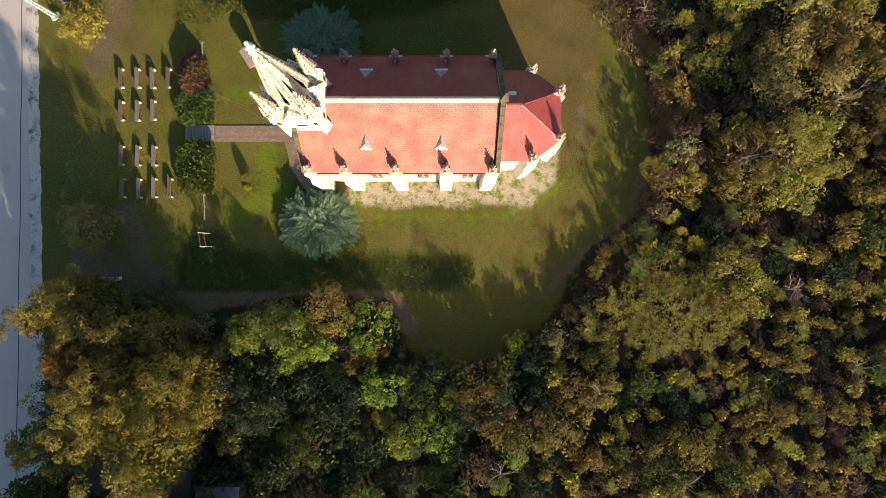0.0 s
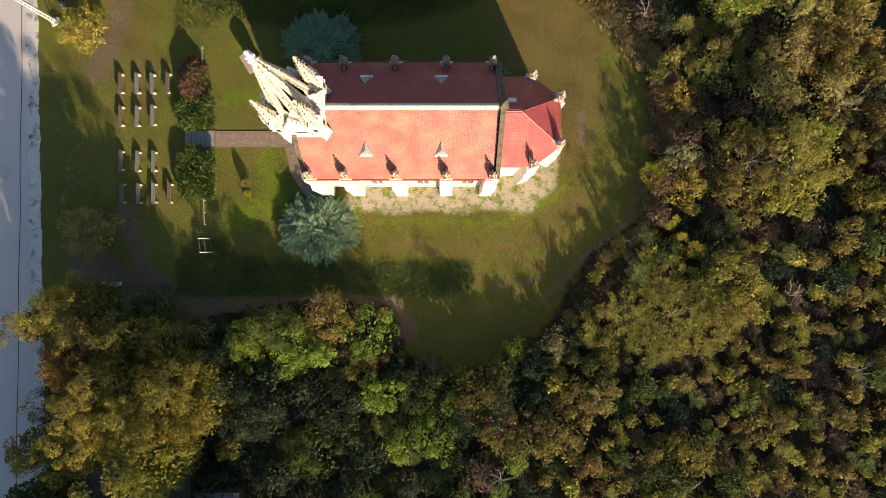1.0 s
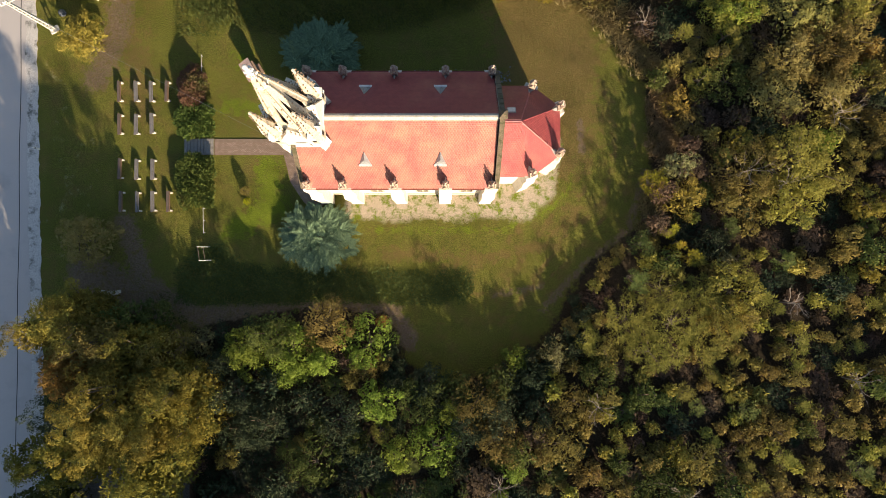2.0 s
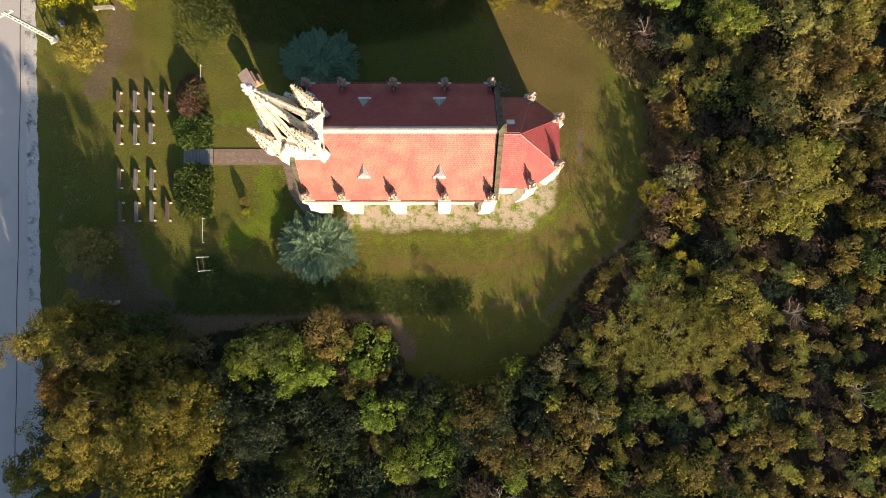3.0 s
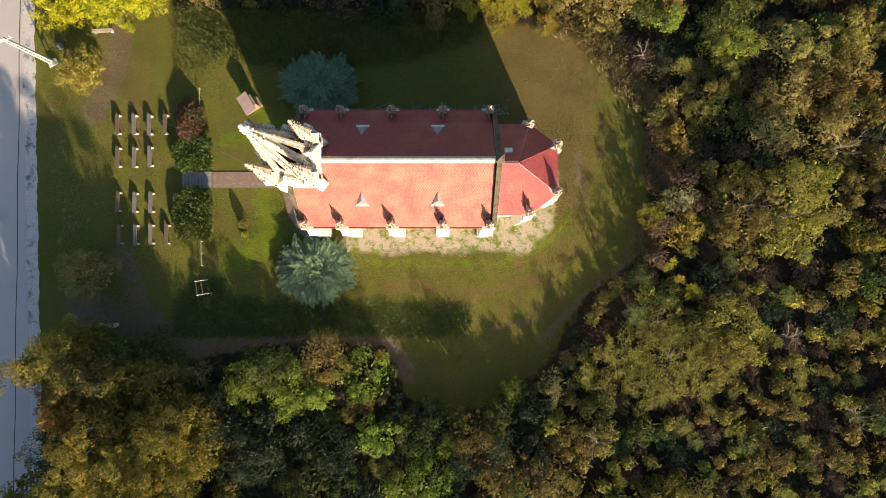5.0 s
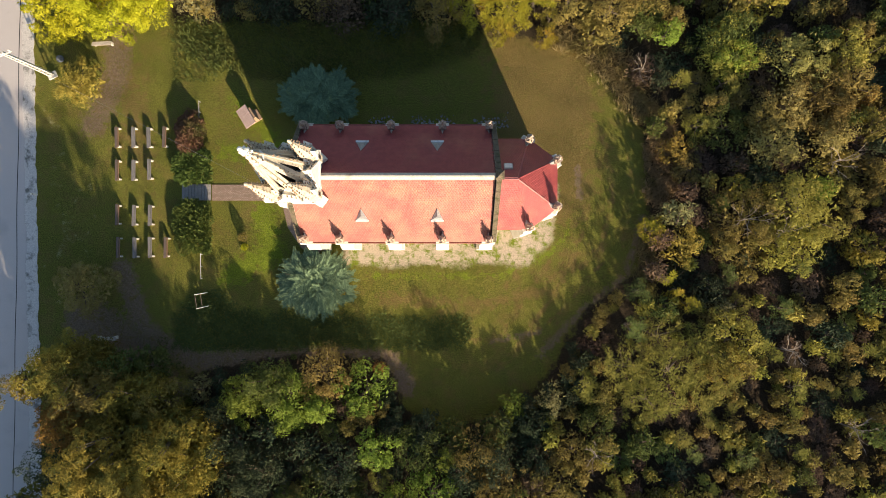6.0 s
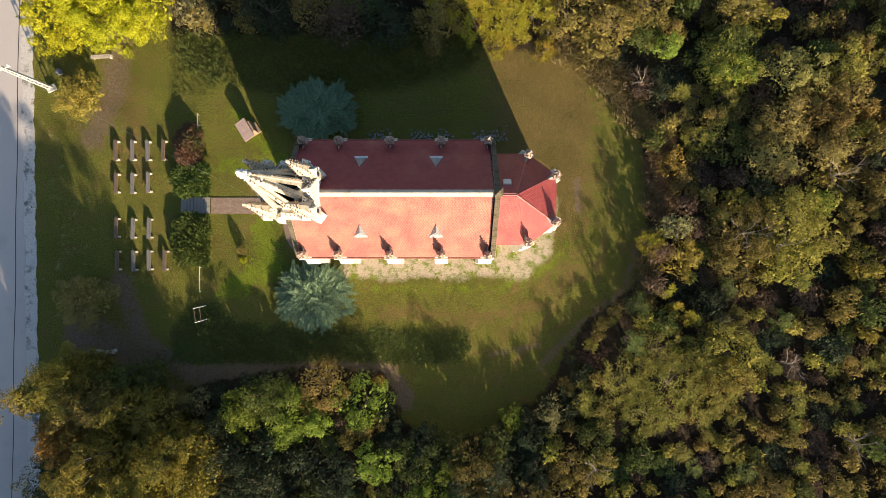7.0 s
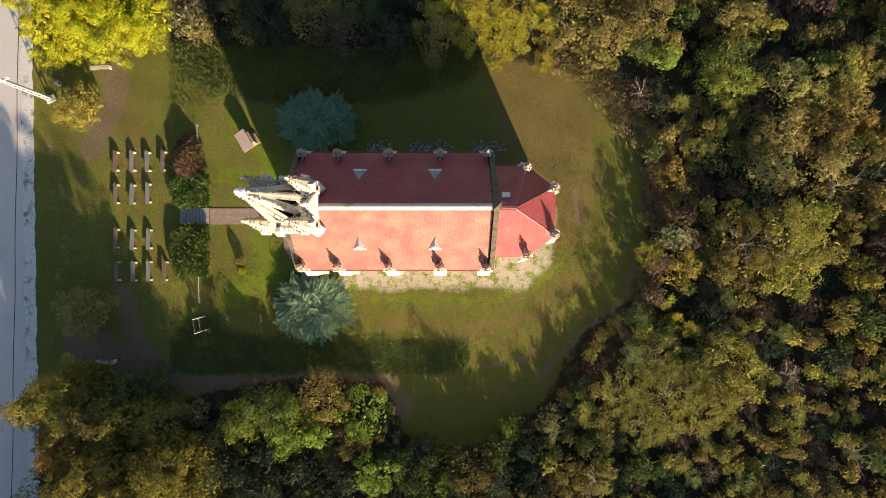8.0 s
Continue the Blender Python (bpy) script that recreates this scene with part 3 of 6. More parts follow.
BAYS = (-5.5, -1.65, 2.05)
for sgn, nm in ((-1, "south"), (1, "north")):
    y_out = AX + sgn * 4.15
    ya, yb = sorted((y_out, y_out - sgn * 0.6))
    wall = part("nave_wall", wall_with_gaps(-10.4, 3.9, ya, yb, EAVE - 0.22, BAYS, 0.9), PLASTER, church, "white limewashed nave wall")
    part("plinth", boxes((-10.5, 4.2, *sorted((y_out + sgn * 0.08, y_out - sgn * 0.02)), -0.2, 0.75), bevel=0.02), STONE, wall, "projecting stone plinth")
    part("cornice", boxes((-10.4, 3.9, *sorted((y_out + sgn * 0.20, y_out - sgn * 0.05)), EAVE - 0.5, EAVE - 0.2), bevel=0.03), PALE, wall, "moulded cornice under the eaves")
    for x in BAYS:
        window(x, y_out, sgn, wall, 0 if sgn < 0 else math.pi)


def gable(x0, x1, lift, name, label):
    """A gable wall that stands proud of the roof, with coping stones up both slopes."""
    bm = bmesh.new()
    e, r = EAVE + lift, RIDGE_Z + lift * 1.25
    prism(bm, [(AX - 4.3, -0.2), (AX + 4.3, -0.2), (AX + 4.3, e), (AX, r), (AX - 4.3, e)], x0, x1, "x")
    g = part(name, bm, PLASTER, church, label)
    for sgn in (-1, 1):
        a, b = Vector((AX + sgn * 4.5, EAVE + lift - 0.15)), Vector((AX, r))
        n = 9
        for i in range(n):
            p, q = a.lerp(b, i / n), a.lerp(b, (i + 1) / n - 0.004)
            w = 0.04 * ((i * 7) % 3 - 1)
            bm = bmesh.new()
            prism(bm, [(p.x, p.y), (q.x, q.y), (q.x, q.y + 0.17), (p.x, p.y + 0.15)], x0 - 0.03 + 0.01 * w, x1 + 0.03 + 0.3 * w * w, "x")
            part("coping_stone", bm, MOSSY, g, "mossy dark coping stone" if i == 0 else "")
    return g


gable_e = gable(3.98, 4.28, 0.36, "east_gable", "east gable wall with mossy stone coping")
gable_w = gable(-10.72, -10.46, 0.22, "west_gable", "west gable wall with mossy stone coping")
bm = bmesh.new()
tapered(bm, 4, [(0.42, RIDGE_Z + 0.5), (0.42, RIDGE_Z + 0.8), (0.24, RIDGE_Z + 0.95), (0.16, RIDGE_Z + 1.25), (0, RIDGE_Z + 1.35)], math.pi / 4, (4.14, AX))
part("apex_stone", bm, MOSSY, gable_e, "weathered apex stone")


def roof_plane(name, corners, label):
    """A thick roof plane over a polygon (world corners, going round)."""
    bm = bmesh.new()
    v = [Vector(c) for c in corners]
    n = (v[1] - v[0]).cross(v[2] - v[0]).normalized()
    n = n if n.z > 0 else -n
    a = [bm.verts.new(c) for c in v]
    b = [bm.verts.new(c - n * 0.14) for c in v]
    bm.faces.new(a)
    bm.faces.new(b[::-1])
    for i in range(len(v)):
        bm.faces.new((a[i], a[(i + 1) % len(v)], b[(i + 1) % len(v)], b[i]))
    return part(name, bm, DECK, church, label)


def tiles(corners, parent, w=0.19, row=0.175, seed=0, clay=None, label="red clay roof tiles"):
    """Rows of clay tiles with pointed tails on a roof plane, the first edge of the polygon being the eave; one joined mesh."""
    rng = np.random.default_rng(seed)
    v = [Vector(c) for c in corners]
    u = (v[1] - v[0]).normalized()
    n = u.cross(v[2] - v[0]).normalized()
    if n.z < 0:
        n, u = -n, -u
        o = v[1]
    else:
        o = v[0]
    s = n.cross(u).normalized()
    poly = [((c - o).dot(u), (c - o).dot(s)) for c in v]
    lo_u, hi_u = min(p[0] for p in poly), max(p[0] for p in poly)
    hi_s = max(p[1] for p in poly)
    us, ss = [], []
    for r in range(int(hi_s / row) + 1):
        k = np.arange(lo_u - w, hi_u + w, w) + (w / 2 if r % 2 else 0)
        us.append(k)
        ss.append(np.full(k.shape, r * row))
    us, ss = np.concatenate(us), np.concatenate(ss)
    keep = (outside(us, ss + row * 0.3, poly) < 0.02)
    us, ss = us[keep], ss[keep]
    k = len(us)
    lift = 0.011 + rng.uniform(0, 0.004, k)
    half = w / 2 - 0.002
    tilt = rng.normal(0, 0.003, k)
    U, S, N = (np.array(a) for a in (u, s, n))
    def pt(du, ds, h):
        return np.array(o) + np.outer(us + du, U) + np.outer(ss + ds + tilt * np.sign(du), S) + np.outer(h, N)
    zero = np.zeros(k)
    ring = [pt(-half, 0.0, lift), pt(0, -0.03, lift), pt(half, 0.0, lift), pt(half, row + 0.03, zero + 0.008), pt(-half, row + 0.03, zero + 0.008)]
    low = [pt(-half, 0.0, zero), pt(0, -0.03, zero), pt(half, 0.0, zero)]
    vs = np.stack(ring + low, 1).reshape(-1, 3)
    i = np.arange(k)[:, None] * 8
    tri = np.concatenate([i + f for f in ((0, 1, 4), (1, 2, 3), (1, 3, 4), (0, 5, 6), (0, 6, 1), (1, 6, 7), (1, 7, 2), (2, 7, 3), (0, 4, 5))], 0)
    clay = clay or TILE
    part("roof_tiles", leaf_mesh("roof_tiles", [(vs, tri)], clay), clay, parent, label, kind="stuff")


planes = []
for sgn in (-1, 1):
    c = [(WEST, AX + sgn * HALF, EAVE), (EAST, AX + sgn * HALF, EAVE), (EAST, AX, RIDGE_Z), (WEST, AX, RIDGE_Z)]
    r = roof_plane("nave_roof", c, "steep red tiled nave roof")
    planes.append((c, r))
# the chancel: two short slopes and three hips round a peak
CE, CR, CH = 7.35, 10.85, 3.5
PEAK = (5.62, AX, CR)
ring = [(4.38, AX - CH), (6.9, AX - CH), (9.1, AX - 1.88), (9.1, AX + 1.88), (6.9, AX + CH), (4.38, AX + CH)]
for a, b in zip(ring, ring[1:]):
    c = [(*a, CE), (*b, CE), PEAK]
    if a[1] == b[1]:
        c.append((4.38, AX, CR))
        if b[0] < a[0]:
            c = [(*a, CE), (*b, CE), (4.38, AX, CR), PEAK]
    r = roof_plane("chancel_roof", c, "red tiled slope of the polygonal chancel roof")
    planes.append((c, r))
    # hip tiles
for a in ring[1:5]:
    p, q = Vector((*a, CE)), Vector(PEAK)
    bm = bmesh.new()
    tube(bm, [p + Vector((0, 0, 0.02)), q + Vector((0, 0, 0.02))], [0.055, 0.055], 6)
    part("hip_cap", bm, TILE, church, "clay hip tiles")
bm = bmesh.new()
tube(bm, [(4.38, AX, CR + 0.04), (5.65, AX, CR + 0.04)], [0.1, 0.1], 6)
part("ridge_cap", bm, TILE, church, "clay ridge tiles")
bm = bmesh.new()
prism(bm, [(AX - 0.24, RIDGE_Z - 0.14), (AX - 0.05, RIDGE_Z + 0.13), (AX + 0.05, RIDGE_Z + 0.13), (AX + 0.24, RIDGE_Z - 0.14)], -8.2, 3.9, "x")
part("ridge_cap", bm, RIDGE, church, "pale mortared ridge capping")
inner = [(p[0] - (0.25 if p[0] > 5 else 0), AX + (p[1] - AX) * 0.92) for p in ring]
for (ax, ay), (bx, by) in zip(inner, inner[1:]):
    d = Vector((bx - ax, by - ay, 0))
    nrm = Vector((d.y, -d.x, 0)).normalized()
    bm = bmesh.new()
    prism(bm, [(ax, ay), (bx, by), (bx - nrm.x * 0.5, by - nrm.y * 0.5), (ax - nrm.x * 0.5, ay - nrm.y * 0.5)], -0.2, CE - 0.15)
    w = part("chancel_wall", bm, PLASTER, church, "white limewashed chancel wall")
    bm = bmesh.new()
    prism(bm, [(ax + nrm.x * 0.2, ay + nrm.y * 0.2), (bx + nrm.x * 0.2, by + nrm.y * 0.2), (bx, by), (ax, ay)], CE - 0.5, CE - 0.17)
    part("cornice", bm, PALE, w, "moulded cornice under the eaves")


def pinnacle_mesh(h, w):
    """A square crocketed pinnacle: shaft, four gablets, a steep spirelet with crockets on its edges, a finial."""
    bm = bmesh.new()
    s = h * 0.42
    box(bm, -w / 2, w / 2, -w / 2, w / 2, -0.7, s, bevel=0.015)
    box(bm, -w * 0.6, w * 0.6, -w * 0.6, w * 0.6, s * 0.92, s * 1.04)
    for i in range(4):
        m = Matrix.Rotation(i * math.pi / 2, 4, "Z")
        vs = prism(bm, [(-w * 0.55, s), (w * 0.55, s), (0, s + w * 1.0)], -w * 0.62, -w * 0.3, "y")
        bmesh.ops.transform(bm, matrix=m, verts=vs)
    tapered(bm, 4, [(w * 0.62, s * 1.04), (w * 0.12, h * 0.94), (w * 0.2, h * 0.97), (0, h + 0.08)], math.pi / 4)
    for i in range(4):
        a = math.pi / 4 + i * math.pi / 2
        for k in range(4):
            t = 0.2 + 0.2 * k
            r = w * 0.62 * (1 - t) + w * 0.12 * t
            z = s * 1.04 + t * (h * 0.94 - s * 1.04)
            d = w * (0.2 - 0.02 * k)
            m = Matrix.Translation((r * math.cos(a), r * math.sin(a), z)) @ Matrix.Rotation(a, 4, "Z") @ Matrix.Rotation(-0.5, 4, "Y")
            box(bm, -0.02, d, -d * 0.45, d * 0.45, -d * 0.35, d * 0.35, m)
    return mesh_of("pinnacle", bm, PIN_STONE)


PIN = pinnacle_mesh(2.15, 0.46)


def buttress(x, y, ang, top, label="", reach=0.86):
    """A stepped buttress with two weathered set-offs and a pinnacle on it; ang: the way it points out."""
    m = Matrix.Translation((x, y, 0)) @ Matrix.Rotation(ang + math.pi / 2, 4, "Z")    # local -y points out
    bm = bmesh.new()
    w = 0.5
    prof = [(0.3, -0.2), (-reach, -0.2), (-reach, 0.7), (-reach + 0.05, 0.8), (-reach + 0.05, 4.6), (-0.45, 5.5), (-0.45, top - 0.25), (-0.3, top), (0.3, top)]
    prism(bm, prof, -w, w, "x")
    b = part("buttress", bm, PLASTER, church, label or "white stepped buttress", at=m)
    part("set_off", boxes((-w - 0.02, w + 0.02, -reach - 0.03, 0.2, 0.68, 0.78), bevel=0.02), PALE, b, "", at=m)
    bm = bmesh.new()
    prism(bm, [(-reach + 0.02, 4.56), (-0.43, 5.56), (-0.40, 5.50), (-reach + 0.08, 4.5)], -w - 0.015, w + 0.015, "x")
    part("set_off", bm, PALE, b, "", at=m)
    part("pinnacle", PIN, PIN_STONE, b, "crocketed tan stone pinnacle", at=m @ Matrix.Translation((0, -0.08, top)))
    bm = bmesh.new()
    sl = SLOPE if top > CE + 0.2 else (CR - CE) / CH
    a, b2 = bm.verts.new((-0.44, 0.05, -0.12)), bm.verts.new((0.44, 0.05, -0.12))
    c, d = bm.verts.new((0, 0.15, 0.75)), bm.verts.new((0, 1.0, 0.98 * sl + 0.06))
    for f in ((a, b2, c), (b2, d, c), (a, c, d), (a, d, b2)):
        bm.faces.new(f)
    bmesh.ops.transform(bm, matrix=Matrix.Translation((0, 0.05, top - 0.08)), verts=bm.verts[:])
    part("saddle", bm, ZINC, b, "grey zinc saddle behind the pinnacle", at=m)


for x in (-10.15, -7.45, -3.6, 0.25, 3.75):
    for sgn in (-1, 1):
        buttress(x, AX + sgn * 4.2, sgn * math.pi / 2, EAVE + 0.05)
for (x, y), ang in zip(ring[1:5], (-1.20, -0.45, 0.45, 1.20)):
    buttress(x - 0.25 * math.cos(ang), AX + (y - AX) * 0.93, ang, CE + 0.05, reach=0.66)


def roof_vent(x, sgn):
    """A small triangular zinc vent on the slope, its upright face towards the eaves."""
    y = AX + sgn * 2.87
    z = EAVE + (HALF - 2.87) * SLOPE
    bm = bmesh.new()
    w, f = 0.45, sgn
    a, b = bm.verts.new((x - w, y, z + 0.06)), bm.verts.new((x + w, y, z + 0.06))
    c = bm.verts.new((x, y - f * 0.22, z + 0.74))
    d = bm.verts.new((x, y - f * 0.80, z + 0.80 * SLOPE + 0.10))
    e, g = bm.verts.new((x - w, y, z - 0.1)), bm.verts.new((x + w, y, z - 0.1))
    for q in ((a, b, c), (b, d, c), (a, c, d), (a, e, g, b), (a, d, e), (b, g, d), (e, d, g)):
        bm.faces.new(q)
    v = part("roof_vent", bm, ZINC, church, "small grey zinc roof vent")
    bm = bmesh.new()
    prism(bm, [(x - w - 0.03, z + 0.0), (x + w + 0.03, z + 0.0), (x + w + 0.03, z + 0.09), (x - w - 0.03, z + 0.09)], *sorted((y + f * 0.12, y - f * 0.02)), "y")
    part("flashing", bm, WHITE_PAINT, v, "pale flashing along its foot")


for sgn in (-1, 1):
    roof_vent(-5.64, sgn)
    roof_vent(-0.12, sgn)
# skylight on the north chancel slope
cs = (CR - CE) / CH
m = Matrix.Translation((5.05, AX + 1.0, CR - 1.0 * cs + 0.06)) @ Matrix.Rotation(-math.atan(cs), 4, "X")
sk = part("skylight", boxes((-0.32, 0.32, -0.3, 0.3, -0.05, 0.1), bevel=0.015), ZINC, church, "small roof hatch", at=m)
part("pane", boxes((-0.25, 0.25, -0.23, 0.23, 0.1, 0.112)), PANE_REFLECTION, sk, "hatch glass with its reflection put into a pale colour", at=m)

# eaves gutters
for sgn in (-1, 1):
    bm = bmesh.new()
    tube(bm, [(WEST, AX + sgn * (HALF + 0.06), EAVE - 0.05), (EAST, AX + sgn * (HALF + 0.06), EAVE - 0.07)], [0.07, 0.07], 6)
    part("gutter", bm, DECK, church, "dark eaves gutter")

for sgn in (-1, 1):
    bm = bmesh.new()
    tube(bm, [(4.42, AX + sgn * 3.95, 0.1), (4.42, AX + sgn * 3.95, 6.9), (4.36, AX + sgn * 4.3, 7.6)], [0.05, 0.05, 0.05], 8)
    part("downpipe", bm, WHITE_PAINT, church, "white rainwater pipe")

# ---- the tower ----
TX, TY = -9.78, 10.22
T = Matrix.Translation((TX, TY, 0))
B = 1.62
bm = bmesh.new()
box(bm, -B, B, -B, B, -0.2, 12.9)
tower = part("tower", bm, PLASTER, church, "square white church tower", at=T)
for z, o in ((0.7, 0.10), (6.8, 0.08), (10.6, 0.10), (12.8, 0.16)):
    part("string_course", boxes((-B - o, B + o, -B - o, B + o, z, z + 0.2), bevel=0.04), PALE, tower, "moulded stone string course", at=T)


worn = random.Random(9)


def crocket_mesh(s):
    """A leaf-like hook of stone."""
    bm = bmesh.new()
    tapered(bm, 4, [(0.05, -0.08), (0.08, 0.04), (0.10, 0.13), (0.03, 0.2), (0, 0.22)])
    bmesh.ops.transform(bm, matrix=Matrix.Rotation(0.9, 4, "Y") @ Matrix.Diagonal((s, s * 0.75, s, 1)), verts=bm.verts[:])
    return mesh_of("crocket", bm, CROCKET_STONE)


CROCKET = crocket_mesh(0.68)
SMALL_CROCKET = crocket_mesh(0.62)
for i in range(4):
    m = T @ Matrix.Rotation(i * math.pi / 2, 4, "Z")
    # a steep crocketed gable over each belfry face, roofed back to the lantern
    bm = bmesh.new()
    prism(bm, [(-1.0, 12.9), (1.0, 12.9), (0, 15.5)], -B - 0.06, -0.7, "y")
    g = part("gablet", bm, PALE, tower, "white gable over a belfry face", at=m)
    for s in (-1, 1):
        bm = bmesh.new()
        prism(bm, [(s * 1.06, 12.9), (0, 15.62), (0, 15.8), (s * 1.18, 12.9)], -B - 0.16, -B + 0.12, "y")
        part("gable_coping", bm, PALE, g, at=m)
        for k in range(6):
            t = (k + 0.7) / 6.6
            part("crocket", SMALL_CROCKET, CROCKET_STONE, g, at=m @ Matrix.Translation((s * 1.16 * (1 - t), -B - 0.02, 12.95 + 2.8 * t)) @ Matrix.Rotation(0 if s > 0 else math.pi, 4, "Z"))
    bm = bmesh.new()
    prism(bm, lancet(0, 8.6, 12.4, 1.1), -B - 0.03, -B + 0.1, "y")
    o = part("belfry_opening", bm, OPENING_SHADE, tower, "louvred belfry opening with its shade painted near-black", at=m)
    for k in range(6):
        part("louvre", boxes((-0.52, 0.52, -B - 0.10, -B - 0.02, 8.7 + 0.55 * k, 9.12 + 0.55 * k), bevel=0.02), PALE, o, at=m)
    # diagonal corner buttress
    md = T @ Matrix.Rotation(i * math.pi / 2 + math.pi / 4, 4, "Z")
    bm = bmesh.new()
    R = B * 1.414
    prism(bm, [(-R + 0.3, -0.2), (-R - 0.30, -0.2), (-R - 0.30, 4.2), (-R - 0.2, 4.9), (-R - 0.2, 8.3), (-R - 0.08, 9.0), (-R - 0.08, 11.4), (-R + 0.3, 12.7)], -0.40, 0.40, "x")
    part("corner_buttress", bm, PLASTER, tower, "stepped corner buttress", at=md)


def spirelet(cx, cy, z0, z1, z2, r, sides, turn, name, label, rows, mesh, tip=0.06):
    """An eight-sided shaft with a moulded top, and a crocketed spire on it."""
    m = Matrix.Translation((cx, cy, 0))
    bm = bmesh.new()
    tapered(bm, sides, [(r, z0), (r, z1 - 0.3), (r * 1.15, z1 - 0.2), (r * 1.15, z1 - 0.05), (r * 0.92, z1), (tip, z2 - 0.3), (tip * 2.0, z2 - 0.2), (tip, z2 - 0.08), (0, z2 + 0.05)], turn)
    ob = part(name, bm, STONE, church, label, at=m)
    for i in range(sides):
        a = turn + i * math.tau / sides
        for k in range(rows):
            t = (k + 0.6 + 0.3 * (i % 2)) / (rows + 0.5)
            rr = r * 0.92 * (1 - t) + tip * t
            if worn.random() < 0.16:
                continue
            part("crocket", mesh, CROCKET_STONE, ob, at=m @ Matrix.Translation((rr * math.cos(a), rr * math.sin(a), z1 + t * (z2 - 0.3 - z1))) @ Matrix.Rotation(a + worn.uniform(-0.4, 0.4), 4, "Z") @ Matrix.Scale(worn.uniform(0.65, 1.25), 4))
    return ob


for sx in (-1, 1):
    for sy in (-1, 1):
        cx, cy = TX + sx * 1.24, TY + sy * 1.24
        t = spirelet(cx, cy, 12.3, 14.75, 19.25, 0.60, 8, math.pi / 8, "turret", "octagonal corner turret with a crocketed spirelet", 8, SMALL_CROCKET)
        for i in range(4):
            m = Matrix.Translation((cx, cy, 0)) @ Matrix.Rotation(i * math.pi / 2, 4, "Z")
            bm = bmesh.new()
            prism(bm, [(-0.3, 14.3), (0.3, 14.3), (0, 15.5)], -0.70, -0.4, "y")
            part("gablet", bm, PALE, t, "", at=m)
            bm = bmesh.new()
            prism(bm, lancet(0, 13.0, 14.3, 0.24), -0.58, -0.52, "y")
            part("slit", bm, OPENING_SHADE, t, "slit with its shade painted near-black", at=m)
# the spire: open tracery below, closed stone above
ZA, ZM, ZB, RA, RB = 14.2, 19.3, 22.6, 1.50, 0.15
rm = RA + (RB - RA) * (ZM - ZA) / (ZB - ZA)
bm = bmesh.new()
tapered(bm, 8, [(rm, ZM), (RB, ZB)], math.pi / 8)
spire = part("spire", bm, STONE, church, "octagonal stone spire, open below and studded with crockets", at=T)
bm = bmesh.new()
tapered(bm, 8, [(RA * 0.62, 12.95), (RA * 0.62, ZA), (rm * 0.7, ZM)], math.pi / 8)
part("hollow", bm, OPENING_SHADE, spire, "near-black core painted as the shade inside the open tracery", at=T)
for i in range(8):
    a = math.pi / 8 + i * math.tau / 8
    c, s = math.cos(a), math.sin(a)
    bm = bmesh.new()
    tube(bm, [(RA * c, RA * s, 12.95), (RA * c, RA * s, ZA), (rm * c, rm * s, ZM), (RB * c, RB * s, ZB)], [0.16, 0.14, 0.09, 0.05], 5)
    part("rib", bm, STONE, spire, "pale stone rib", at=T)
    for k in range(15):
        t = (k + 0.5 + 0.4 * (i % 2)) / 15.5
        rr, z = RA + (RB - RA) * t + 0.1 * (1 - t), ZA + (ZB - ZA) * t
        if worn.random() < 0.16:
            continue
        part("crocket", CROCKET, CROCKET_STONE, spire, at=T @ Matrix.Translation((rr * c, rr * s, z)) @ Matrix.Rotation(a + worn.uniform(-0.4, 0.4), 4, "Z") @ Matrix.Scale(worn.uniform(0.6, 1.3), 4))
    # tracery: a pointed web between the ribs, leaving a slender opening under it
    b = a + math.tau / 8
    d, e = math.cos(b), math.sin(b)
    bm = bmesh.new()
    def on(z, u, inn=0.0):
        r = RA + (RB - RA) * max(z - ZA, 0) / (ZB - ZA) - inn
        return Vector((r * c, r * s, z)).lerp(Vector((r * d, r * e, z)), u)
    for u0 in (0.0, 1.0):
        def inner_edge(gap):
            return 0.5 - gap if u0 == 0 else 0.5 + gap
        line = [(ZA - 1.2, 0.0), (ZA + 1.3, 0.0), (ZA + 1.7, 0.2), (ZA + 2.9, 0.15), (ZM, 0.0)]
        for (za, ga), (zb, gb) in zip(line, line[1:]):
            q = [on(za, u0), on(za, inner_edge(ga)), on(zb, inner_edge(gb)), on(zb, u0)]
            p = [on(za, u0, 0.12), on(za, inner_edge(ga), 0.12), on(zb, inner_edge(gb), 0.12), on(zb, u0, 0.12)]
            va, vb = [bm.verts.new(v) for v in q], [bm.verts.new(v) for v in p]
            bm.faces.new(va)
            bm.faces.new(vb[::-1])
            for k in range(4):
                bm.faces.new((va[k], va[(k + 1) % 4], vb[(k + 1) % 4], vb[k]))
    part("web", bm, STONE, spire, at=T)
for z, r in ((ZA, RA + 0.1), (ZM + 1.6, 0.40)):
    bm = bmesh.new()
    tapered(bm, 8, [(r - 0.04, z), (r + 0.06, z + 0.07), (r + 0.06, z + 0.2), (r - 0.08, z + 0.28)], math.pi / 8)
    if z > 15:
        part("spire_ring", bm, PALE, spire, "moulded ring", at=T)
    else:
        bm.free()
